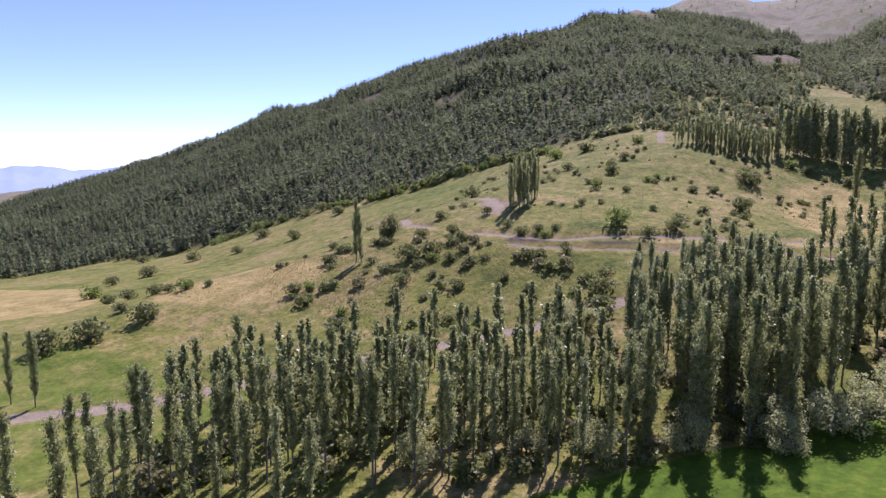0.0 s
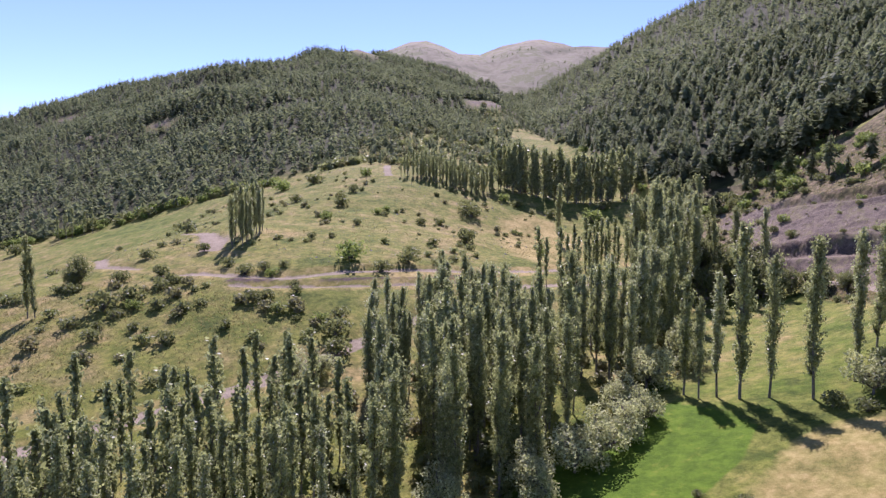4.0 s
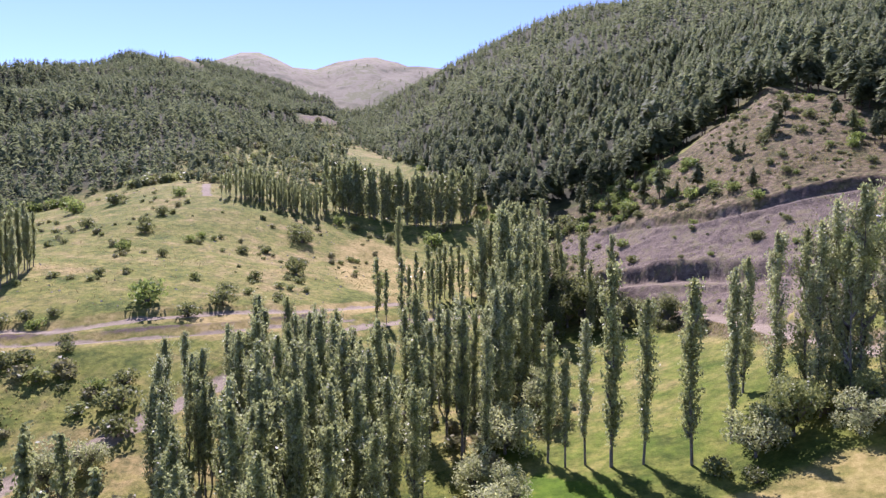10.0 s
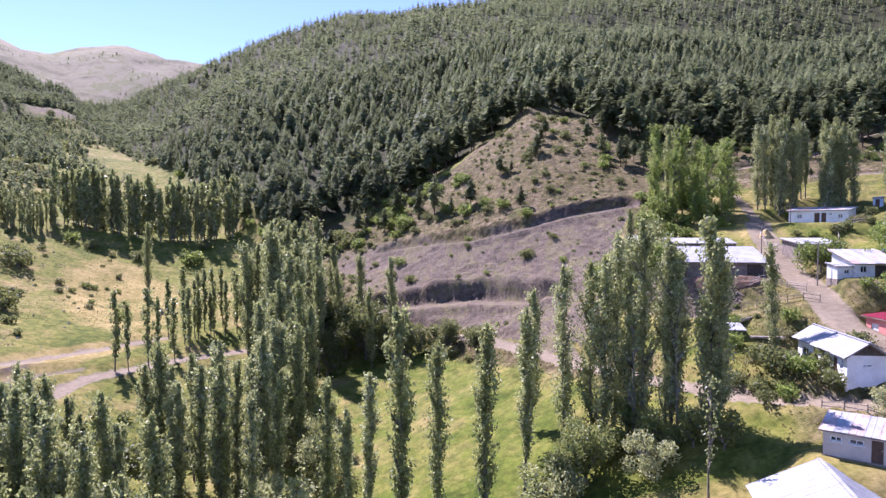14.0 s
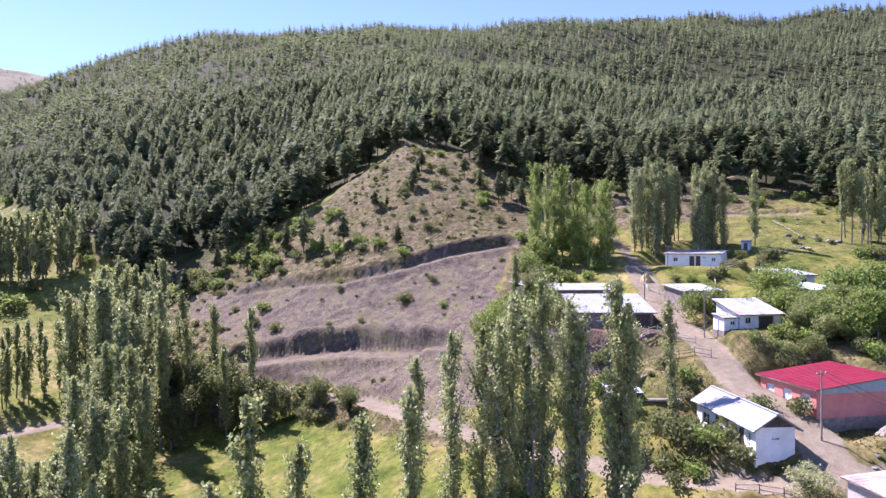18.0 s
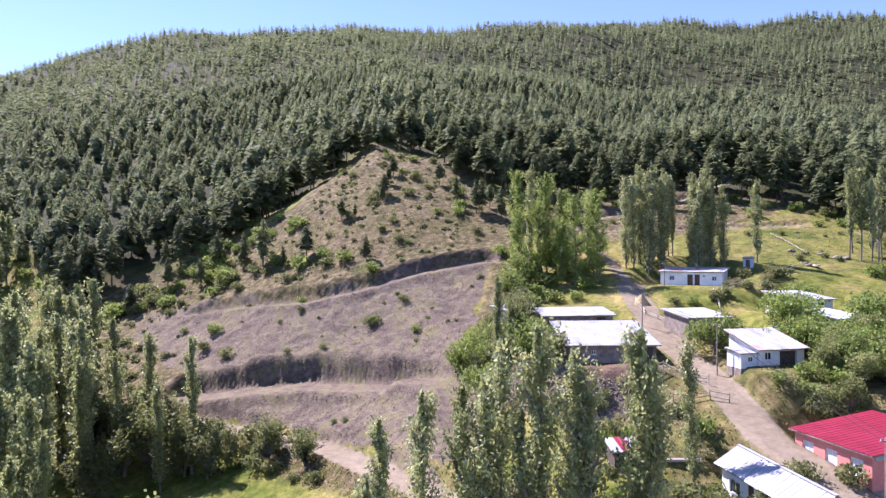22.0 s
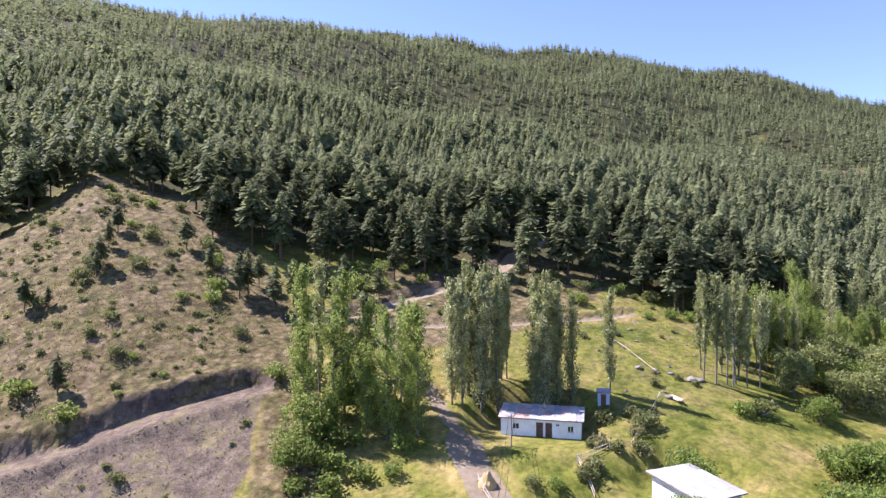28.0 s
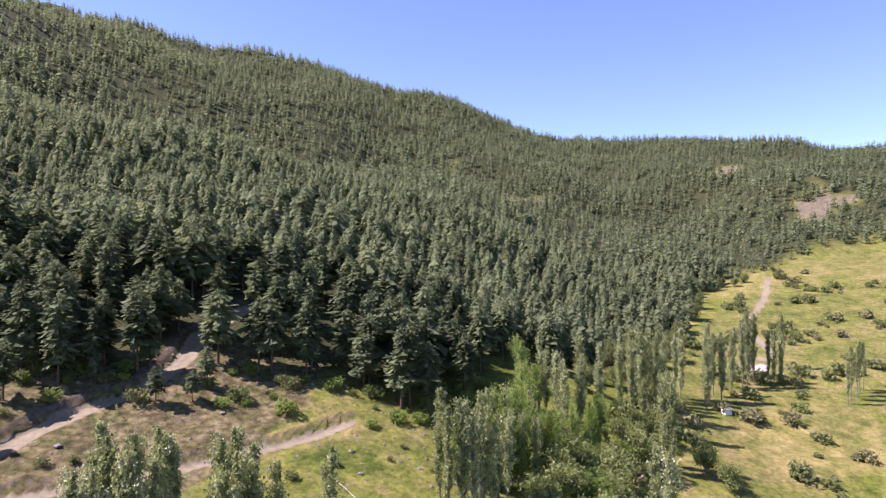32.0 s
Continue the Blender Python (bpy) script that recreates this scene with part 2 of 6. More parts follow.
def bare_land(x, y):
    x, y = np.asarray(x, float), np.asarray(y, float)
    edge = np.minimum(np.minimum(x + 200, 200 - x), np.minimum(y + 60, 240 - y))
    w = ease(edge / 30)
    z = w * valley(x, y) + (1 - w) * hills(x, y)
    az, r = polar(x, y)
    far = ease((r - 260) / 300)
    # high bare mountains behind the head of the valley
    for px, py, pz, wide in HEIGHTS:
        z = np.maximum(z, pz - np.hypot(x - px, y - py) * wide + 14 * wave(x, y, 90, px) + 25 * wave(x, y, 260, py) - 22 * np.abs(wave(x, y, 150, 4.0)))
    z = z + far * (9 * wave(x, y, 70, 2.0) + 5 * wave(x, y, 31, 5.0)) + (1 - 0.6 * far) * (0.5 * wave(x, y, 17, 1.0) + 0.25 * wave(x, y, 6.5, 3.0))
    return z


HEIGHTS = ((-1457, 2261, 625, 0.42), (-1357, 2322, 673, 0.45), (-1173, 2419, 632, 0.45), (-1000, 2500, 650, 0.45), (-900, 2533, 676, 0.45), (-724, 2589, 655, 0.45), (-543, 2633, 664, 0.45), (-300, 2700, 640, 0.4))


def along(line, x, y):
    """Distance from a line on the plan, the metres along it of the nearest place, and the side (positive: to its left)."""
    best = np.full(np.shape(x), 1e9)
    at, side = np.zeros(np.shape(x)), np.zeros(np.shape(x))
    run = 0.0
    for (ax, ay), (bx, by) in zip(line, line[1:]):
        dx, dy = bx - ax, by - ay
        n = math.hypot(dx, dy)
        u = np.clip(((x - ax) * dx + (y - ay) * dy) / n**2, 0, 1)
        d = np.hypot(x - ax - u * dx, y - ay - u * dy)
        k = d < best
        best, at = np.where(k, d, best), np.where(k, run + u * n, at)
        side = np.where(k, np.sign(dx * (y - ay) - dy * (x - ax)), side)
        run += n
    return best, at, side


def heights_along(line, drop=0.0):
    run, s = [0.0], 0.0
    for (ax, ay), (bx, by) in zip(line, line[1:]):
        s += math.hypot(bx - ax, by - ay)
        run.append(s)
    z = bare_land(np.array([p[0] for p in line]), np.array([p[1] for p in line])) - drop
    return np.array(run), z


VALLEY_ROAD = ((-130, -60), (-101, -29), (-94, -11), (-84, 15), (-76, 30), (-66, 50), (-61, 61), (-56, 78), (-51, 94), (-45, 112), (-37, 126), (-22, 137), (-6, 141), (3, 138), (12, 129), (21, 115), (28, 95), (33, 81), (38.5, 67.5), (42, 63), (46.5, 59), (53, 57), (62, 52), (78, 44), (110, 30))
STREET = ((51, 57.5), (54, 62), (55.4, 68), (56, 74), (58.5, 80), (61.5, 87.5), (64.5, 96), (68, 106), (72, 115), (76, 124))
LANE = ((76, 124), (79, 132), (82, 142), (84, 151), (86, 158))
WOOD_TRACK = ((74, 165), (81, 163), (88.5, 162.5), (99, 164.5), (109.5, 164.3), (114, 162.5), (125.5, 165.5), (133, 170), (150, 173))
UPPER_TRACK = ((84, 158), (90, 154.9), (96.5, 150.2), (106, 145), (114, 141), (122, 137.7), (130, 135.6))
HILL_TRACK = ((-114, 73), (-107, 75.4), (-98, 76.6), (-86.5, 81), (-78, 90.5), (-67, 102), (-56, 113), (-48.5, 128), (-42, 139.5))
LOW_TERRACE = ((-94, 73), (-89, 75), (-80, 79.7), (-75, 84), (-66, 92.2), (-58, 102), (-48, 115))
LEDGE = ((3, 183), (12, 174), (25, 160), (36, 155.5), (48, 153.5), (60, 151.5))
LOW_BENCH = ((3, 146), (11, 141.5), (21, 136), (29, 128), (35.5, 120.5))
RAMP = ((35.5, 120.5), (38.5, 115), (37, 107), (33, 98))
MEADOW_PATH = ((-118, 89), (-123, 95), (-134, 102.5), (-145, 106.5))
SIDE_PATH = ((-215, 114), (-180, 100), (-150, 82), (-139, 74.6), (-126, 74))
EAST_TRACK = ((252, 80), (262, 74), (268, 70), (300, 78), (350, 70), (400, 66))
FAR_PATH = ((-134, 196), (-145, 212), (-155, 228))
# levelled ground under the houses: x, y, height, radius
PADS = ((85.8, 120.2, 1.1, 6.5), (54.5, 101.5, -7.3, 9.5), (57, 112.5, -4.6, 7), (72.5, 102.5, -4.6, 5.5), (88, 98.5, -2.2, 6), (84.5, 89.5, -3.8, 4.5), (68.8, 87, -6.6, 6.2), (61.2, 69, -14.2, 6.4), (48.8, 66.4, -14.8, 8.0), (50, 50.5, -17.2, 4.5), (33.6, 45.6, -21.4, 4.8), (38.8, 50.6, -18.0, 2.4))
WAYS = ((VALLEY_ROAD, 1.9, 1.6, 0.3), (STREET, 2.0, 1.8, 0.1), (LANE, 0.8, 1.6, 0.1), (HILL_TRACK, 1.4, 1.4, 0.4), (LOW_TERRACE, 0.6, 1.2, 0.5), (LEDGE, 2.3, 1.6, 0.7), (LOW_BENCH, 3.4, 1.6, 0.9), (RAMP, 3.0, 2.0, 0.2), (MEADOW_PATH, 2.4, 1.5, 0.2), (SIDE_PATH, 1.2, 1.4, 0.2), (EAST_TRACK, 1.1, 1.5, 0.2), (FAR_PATH, 1.4, 2.0, 0.2), (WOOD_TRACK, 1.5, 1.0, 0.7), (UPPER_TRACK, 1.0, 0.9, 0.5))


def land(x, y):
    """The height of the ground, with the roads and benches cut into it."""
    x, y = np.asarray(x, float), np.asarray(y, float)
    z = bare_land(x, y)
    near = (np.abs(x - 100) < 330) & (np.abs(y - 140) < 250)
    if np.any(near):
        zn, xn, yn = z[near], x[near], y[near]
        for px, py, pz, pr in PADS:
            w = 1 - ease((np.hypot(xn - px, yn - py) - pr) / 4.5)
            zn = zn * (1 - w) + w * pz
        for line, half, soft, drop in WAYS:
            run, rz = heights_along(line, drop)
            d, at, _ = along(line, xn, yn)
            w = 1 - ease((d - half) / soft)
            zn = zn * (1 - w) + w * np.interp(at, run, rz)
        z = z.copy()
        z[near] = zn
    return z


SURVEY = {}


def on_ground(x, y):
    """The height of the finished ground sheet."""
    xs, ys, z = SURVEY["x"], SURVEY["y"], SURVEY["z"]
    x, y = np.asarray(x, float), np.asarray(y, float)
    i = np.clip(np.searchsorted(xs, x) - 1, 0, len(xs) - 2)
    j = np.clip(np.searchsorted(ys, y) - 1, 0, len(ys) - 2)
    u, v = (x - xs[i]) / (xs[i + 1] - xs[i]), (y - ys[j]) / (ys[j + 1] - ys[j])
    return (1 - u) * ((1 - v) * z[i, j] + v * z[i, j + 1]) + u * ((1 - v) * z[i + 1, j] + v * z[i + 1, j + 1])


def ground_at(x, y):
    return float(on_ground(x, y))


def inside(poly, x, y):
    """Signed distance from the edge of a patch on the plan, positive inside."""
    d, _, _ = along((*poly, poly[0]), x, y)
    odd = np.zeros(np.shape(x), bool)
    for (ax, ay), (bx, by) in zip(poly, (*poly[1:], poly[0])):
        if ay != by:
            odd ^= ((ay > y) != (by > y)) & (x < (bx - ax) * (y - ay) / (by - ay) + ax)
    return np.where(odd, d, -d)


SCAR = ((2, 152), (3, 141), (13, 131), (23, 115), (29, 99), (35, 104), (41, 117), (45, 124), (52, 135), (59, 146), (63, 152), (60, 154.5), (49, 156.5), (37, 158.5), (25.5, 163), (14, 177), (2, 191), (-8, 198), (-10, 184), (-4, 166))
GREEN_FIELD = ((-44, -6), (-31, 14), (-26.5, 26.3), (-24, 31.6), (-15.3, 46), (-10, 56), (-5.5, 65), (1, 61), (5.3, 57), (4, 48), (0.7, 40.7), (-2.9, 33.4), (-9, 28), (-16, 12), (-30, -16))
LUSH = ((-14, 66), (-12, 100), (-6, 125), (2, 130), (12, 118), (20, 100), (26, 84), (20, 66), (8, 58), (-4, 60))
STRAW = ((-340, -20), (-262, 10), (-200, 4), (-186, -6), (-192, -24), (-300, -60))
FRONT_DRY = ((-8, 20), (4, 42), (10, 56), (24, 60), (44, 52), (54, 38), (49, 20), (33, 8), (20, -8), (4, 2))
HILL_FIELD = ((-300, 150), (-230, 172), (-180, 165), (-165, 140), (-200, 122), (-290, 128))
EAST_FIELD = ((178, 84), (205, 82), (222, 74), (232, 60), (222, 50), (196, 52), (178, 66))
FALLOW = ((-46, 134), (-60, 138), (-73, 158), (-84, 188), (-79, 206), (-64, 200), (-46, 182), (-40, 152))
BARE_SLOPE = ((-176, 12), (-160, 34), (-146, 50), (-128, 44), (-118, 30), (-130, 14), (-152, 6))
MOUND = ((67, 160), (72, 178), (73, 198), (70, 226), (58, 238), (45, 228), (31, 207), (20, 207), (8, 211), (-6, 216), (-17, 216), (-24, 211), (-17, 193), (-10, 186), (-4, 190), (5, 183), (14, 176), (25, 164), (37, 159.5), (50, 157.5), (61, 155.5))
OPEN_SLOPE = ((70, 150), (80, 167), (99, 171), (114, 168), (121, 160), (134, 150), (130, 132), (90, 140))
RUBBLE_BANK = ((37.5, 118), (42, 118), (45.5, 104), (47, 97), (52.5, 89.5), (48, 86.5), (42.5, 94), (40.5, 104))
# open places in the woods: x, y, radius
GLADES = ((578, 310, 12), (520, 238, 20), (540, 225, 14), (584, 29, 26), (600, 10, 22), (763, 87, 24), (640, 20, 18), (248, 394, 5), (700, 598, 20), (-620, 620, 30), (-560, 480, 24), (-700, 420, 30), (-240, 560, 40), (-600, 800, 60), (-430, 330, 16), (-480, 300, 14))


def wood_edge(az):
    """How far from the hub the woods begin."""
    east = np.interp(az, (-180, -99, -94, -91, -86.6, -83.6, -82.6, -80, -78, -74, -70), (300, 490, 455, 420, 372, 340, 270, 240, 222, 200, 184))
    return np.where(np.asarray(az) < -70, east, ring(FOOT, az)[0] + 10 * np.exp(-(((az + 40) / 9) ** 2)) + 18 * np.exp(-(((az + 70) / 4) ** 2)) - 12 * np.exp(-(((az - 19) / 5) ** 2)))


BANK = ((12, 130), (24, 112), (30, 96), (38, 82), (30, 80), (22, 98), (10, 122))
VILLAGE_BANKS = ((36, 56), (46, 80), (44, 104), (54, 120), (66, 118), (76, 96), (96, 90), (112, 74), (100, 56), (70, 44), (50, 44))
LEFT_BANK = ((-24, 213), (-15, 190), (-8, 178), (0, 160), (4, 142), (-4, 136), (-12, 150), (-22, 172), (-32, 200))
EAST_SLOPE = ((150, 100), (210, 106), (300, 96), (430, 70), (520, 20), (420, -20), (300, 20), (240, 36), (170, 60))
UPPER_SLOPE = ((78, 150), (100, 140), (128, 142), (150, 150), (156, 178), (120, 184), (84, 176))
GRAZED = ((-140, -14), (-109, -2), (-80, 2), (-71, -14), (-74, -40), (-130, -40))
RIGHT_EDGE = ((45, 124), (52, 135), (60, 148), (67, 162), (74, 160), (66, 140), (57, 122), (50, 112))
PASTURE = ((80, 106), (128, 102), (152, 116), (150, 140), (126, 148), (98, 148), (92, 124))
TERRACE = ((-70, 95), (-60, 110), (-50, 130), (-45, 129), (-53, 106), (-64, 90))
LOW_SLOPE = ((-120, 72), (-86, 78), (-64, 68), (-72, 50), (-84, 30), (-110, 20), (-140, 40))


def land_axis(lo, hi, step, end_lo, end_hi, grow):
    mid = list(np.arange(lo, hi + 0.01, step))
    a, s = [lo], step
    while a[-1] > end_lo:
        s = min(s * grow, 160)
        a.append(a[-1] - s)
    b, s = [mid[-1]], step
    while b[-1] < end_hi:
        s = min(s * grow, 160)
        b.append(b[-1] + s)
    return np.array(a[:0:-1] + mid + b[1:])


def build_ground():
    xs = land_axis(-175, 200, 1.3, -4800, 4800, 1.07)
    ys = land_axis(-30, 235, 1.3, -4000, 4900, 1.07)
    # twice as fine over the dug slope and the mound
    xs = np.sort(np.concatenate([xs, [(a + b) / 2 for a, b in zip(xs, xs[1:]) if -12 < a < 74]]))
    ys = np.sort(np.concatenate([ys, [(a + b) / 2 for a, b in zip(ys, ys[1:]) if 118 < a < 186]]))
    gx, gy = np.meshgrid(xs, ys, indexing="ij")
    x, y = gx.ravel(), gy.ravel()
    z = land(x, y)
    # lumps of the dug slope and of the grassy banks
    scar = ease((inside(SCAR, x, y) + 1.2 * wave(x, y, 3.1)) / 2.0 + 0.5)
    on_way = np.zeros_like(x)
    soft_way, dug = np.zeros_like(x), np.zeros_like(x)
    for line, half, _, _ in WAYS:
        d, _, _ = along(line, x, y)
        if line in (LEDGE, LOW_BENCH, RAMP):
            dug = np.maximum(dug, 1 - ease((d - half + 0.5 + 0.4 * wave(x, y, 2.7)) / 1.4))
            continue
        on_way = np.maximum(on_way, 1 - ease((d - half + 0.5 + 0.4 * wave(x, y, 2.7)) / 1.4))
        soft_way = np.maximum(soft_way, 1 - ease((d - half) / 5))
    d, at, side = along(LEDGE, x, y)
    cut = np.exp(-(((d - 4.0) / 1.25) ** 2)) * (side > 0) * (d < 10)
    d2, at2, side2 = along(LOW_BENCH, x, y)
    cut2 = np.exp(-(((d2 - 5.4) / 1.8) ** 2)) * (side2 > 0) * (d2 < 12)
    banks = np.zeros_like(x)
    for line, gap, wide, way, depth in ((LOW_TERRACE, 2.2, 1.0, 1, 0.35), (WOOD_TRACK, 2.6, 0.8, 1, 0.5), (UPPER_TRACK, 1.9, 0.7, 1, 0.4)):
        d3, at3, side3 = along(line, x, y)
        banks = np.maximum(banks, np.exp(-(((d3 - gap - 0.4 * wave(x, y, 4.1, 3.0)) / wide) ** 2)) * (side3 * way > 0) * (0.75 + 0.35 * wave(x, y, 6.0, 8.0)))
    rough_cut = 0.6 + 0.6 * wave(x, y, 5.3, 2.0) + 0.25 * wave(x, y, 3.1, 6.0)
    z = z + (0.1 + 0.75 * ease((at - 38) / 22)) * cut * rough_cut + 1.1 * cut2 * (rough_cut + 0.5 * wave(x, y, 2.1, 7.0)) + 0.35 * banks
    bump = wave(x, y, 1.5, 4.0) * wave(x, y, 2.3, 7.0)
    z = z + (scar * 0.6 + 0.12) * bump * (1 - np.maximum(on_way, dug)) - scar * 1.1 * np.maximum(0, wave(x * 1.2 + 0.8 * y, 0.25 * y, 3.4, 9.0) - 0.45) * (1 - np.maximum(on_way, dug))
    n, m = gx.shape
    SURVEY.update(x=xs, y=ys, z=z.reshape(n, m))
    idx = np.arange(n * m).reshape(n, m)
    faces = np.stack([idx[:-1, :-1], idx[1:, :-1], idx[1:, 1:], idx[:-1, 1:]], -1).reshape(-1, 4)
    me = bpy.data.meshes.new("ground")
    me.vertices.add(n * m)
    me.vertices.foreach_set("co", np.stack([x, y, z], -1).ravel())
    me.loops.add(faces.size)
    me.loops.foreach_set("vertex_index", faces.ravel())
    me.polygons.add(len(faces))
    me.polygons.foreach_set("loop_start", np.arange(0, faces.size, 4))
    me.polygons.foreach_set("use_smooth", np.ones(len(faces), bool))
    me.update()
    az, r = polar(x, y)
    foot = wood_edge(az)
    glade = np.zeros_like(x)
    for px, py, pr in GLADES:
        glade = np.maximum(glade, 1 - ease((np.hypot(x - px, (y - py) * 1.6) / pr - 0.6) / 0.5))
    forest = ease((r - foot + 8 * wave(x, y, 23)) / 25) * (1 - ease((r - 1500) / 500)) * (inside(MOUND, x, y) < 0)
    ground_cover = {
        "track": np.maximum(on_way, 0.8 * np.exp(-(((np.hypot(x + 125, y - 97)) / 6) ** 2))),
        "gravel": np.maximum.reduce([scar, dug, 0.8 * glade, ease(inside(RUBBLE_BANK, x, y) / 2 + 0.5)]),
        "lush": np.clip(ease(inside(GREEN_FIELD, x, y) / 2 + 0.5) + 0.42 * ease(inside(LUSH, x, y) / 5 + 0.5) + 0.3 * ease(inside(PASTURE, x, y) / 8 + 0.5) + 0.5 * ease(inside(GRAZED, x, y) / 8 + 0.5) + 0.35 * ease(inside(EAST_FIELD, x, y) / 6 + 0.3) + 0.42 * ease(inside(HILL_FIELD, x, y) / 8 + 0.5), 0, 1),
        "dry": np.clip(ease(inside(STRAW, x, y) / 4 + 0.5) + 0.58 * ease(inside(FRONT_DRY, x, y) / 5 + 0.5) + 0.62 * ease(inside(FALLOW, x, y) / 9 + 0.4) + 0.8 * ease(inside(BARE_SLOPE, x, y) / 8 + 0.5) + 0.5 * ease(inside(EAST_FIELD, x, y) / 5 + 0.5) + 0.9 * ease(inside(TERRACE, x, y) / 3 + 0.5) + 0.6 * soft_way * (1 - on_way), 0, 1),
        "heath": np.maximum.reduce([0.9 * ease(inside(LEFT_BANK, x, y) / 5 + 0.5), 0.8 * ease(inside(UPPER_SLOPE, x, y) / 8 + 0.5), 0.55 * ease(inside(VILLAGE_BANKS, x, y) / 6 + 0.4), ease(inside(MOUND, x, y) / 5 + 1.6), 0.75 * ease(inside(BANK, x, y) / 5 + 0.5), 0.35 * ease(inside(LOW_SLOPE, x, y) / 8 + 0.5), 0.4 * ease(inside(PASTURE, x, y) / 8 + 0.4), 0.42 * ease(inside(EAST_SLOPE, x, y) / 20 + 0.5), 0.8 * ease(inside(RIGHT_EDGE, x, y) / 4 + 0.5)]),
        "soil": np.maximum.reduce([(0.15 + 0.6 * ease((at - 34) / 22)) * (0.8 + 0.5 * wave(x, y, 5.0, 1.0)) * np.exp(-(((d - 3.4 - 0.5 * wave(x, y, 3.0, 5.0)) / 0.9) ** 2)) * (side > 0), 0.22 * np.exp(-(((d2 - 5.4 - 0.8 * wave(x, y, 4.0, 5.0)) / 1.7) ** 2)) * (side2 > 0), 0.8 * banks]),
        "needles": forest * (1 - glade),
        "moor": ease((r - 1500) / 500),
    }
    for name, values in ground_cover.items():
        a = me.attributes.new(name, "FLOAT", "POINT")
        a.data.foreach_set("value", np.asarray(values, float))
    me.materials.append(ground_material())
    return tagged(new("ground", me), "grassy valley floor and hillsides with dirt tracks and a dug gravel slope", "ground", kind="structure")


def ground_material():
    m, t, b, _ = tree_of("meadow, earth and gravel")

    def cover(name):
        a = t.nodes.new("ShaderNodeAttribute")
        a.attribute_name = name
        return a.outputs["Fac"]

    def edged(name, size=0.9, amount=0.5):
        v = calc(t, "ADD", cover(name), calc(t, "MULTIPLY", calc(t, "SUBTRACT", noise_of(t, size, 4), 0.5), amount))
        return ramp(t, v, (0.35, (0, 0, 0)), (0.65, (1, 1, 1)))

    big, mid, fine, tiny = noise_of(t, 0.022, 4), noise_of(t, 0.16, 5, 0.65), noise_of(t, 1.1, 5, 0.7), noise_of(t, 7.0, 3, 0.7)
    meadow = ramp(t, calc(t, "ADD", calc(t, "MULTIPLY", mid, 0.55), calc(t, "MULTIPLY", big, 0.45)), (0.38, (0.064, 0.088, 0.014)), (0.445, (0.127, 0.142, 0.028)), (0.51, (0.172, 0.168, 0.046)), (0.6, (0.25, 0.2, 0.09)))
    meadow = mixed(t, 1.0, meadow, mixed(t, 1.0, ramp(t, fine, (0.32, (0.55, 0.6, 0.5)), (0.62, (1.2, 1.16, 1.08))), ramp(t, noise_of(t, 0.45, 5, 0.75), (0.38, (0.62, 0.68, 0.55)), (0.56, (1.12, 1.1, 1.05))), "MULTIPLY"), "MULTIPLY")
    dry = ramp(t, calc(t, "ADD", calc(t, "MULTIPLY", mid, 0.5), calc(t, "MULTIPLY", fine, 0.5)), (0.37, (0.125, 0.118, 0.03)), (0.48, (0.235, 0.188, 0.062)), (0.62, (0.36, 0.285, 0.115)))
    lush = ramp(t, calc(t, "ADD", calc(t, "MULTIPLY", mid, 0.6), calc(t, "MULTIPLY", fine, 0.4)), (0.35, (0.05, 0.098, 0.006)), (0.55, (0.08, 0.138, 0.01)), (0.7, (0.175, 0.185, 0.03)))
    lush = mixed(t, 1.0, lush, ramp(t, noise_of(t, 0.6, 5, 0.75), (0.36, (0.66, 0.7, 0.6)), (0.6, (1.12, 1.08, 1.0))), "MULTIPLY")
    gravel = ramp(t, calc(t, "ADD", calc(t, "MULTIPLY", fine, 0.5), calc(t, "MULTIPLY", tiny, 0.5)), (0.32, (0.07, 0.058, 0.045)), (0.5, (0.16, 0.134, 0.103)), (0.66, (0.30, 0.257, 0.203)))
    tint = mixed(t, 1.0, ramp(t, mid, (0.4, (0.72, 0.69, 0.67)), (0.6, (1.1, 1.05, 1.0))), ramp(t, noise_of(t, 0.5, 6, 0.75), (0.4, (0.7, 0.69, 0.68)), (0.58, (1.12, 1.1, 1.08))), "MULTIPLY")
    gravel = mixed(t, 1.0, gravel, tint, "MULTIPLY")
    weeds = ramp(t, calc(t, "ADD", calc(t, "MULTIPLY", mid, 0.5), calc(t, "MULTIPLY", noise_of(t, 0.5, 5, 0.7), 0.5)), (0.505, (0, 0, 0)), (0.56, (0.7, 0.7, 0.7)))
    gravel = mixed(t, weeds, gravel, mixed(t, 0.65, meadow, (0.105, 0.10, 0.055)))
    earth = ramp(t, calc(t, "ADD", calc(t, "MULTIPLY", mid, 0.4), calc(t, "MULTIPLY", fine, 0.6)), (0.35, (0.158, 0.128, 0.086)), (0.62, (0.262, 0.217, 0.152)))
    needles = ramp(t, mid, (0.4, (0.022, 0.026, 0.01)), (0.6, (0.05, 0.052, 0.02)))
    moor = ramp(t, noise_of(t, 0.008, 8, 0.72), (0.36, (0.085, 0.085, 0.045)), (0.44, (0.14, 0.13, 0.078)), (0.52, (0.19, 0.172, 0.115)), (0.57, (0.115, 0.125, 0.05)), (0.66, (0.225, 0.20, 0.14)))
    c = mixed(t, edged("dry", 0.25, 0.7), meadow, dry)
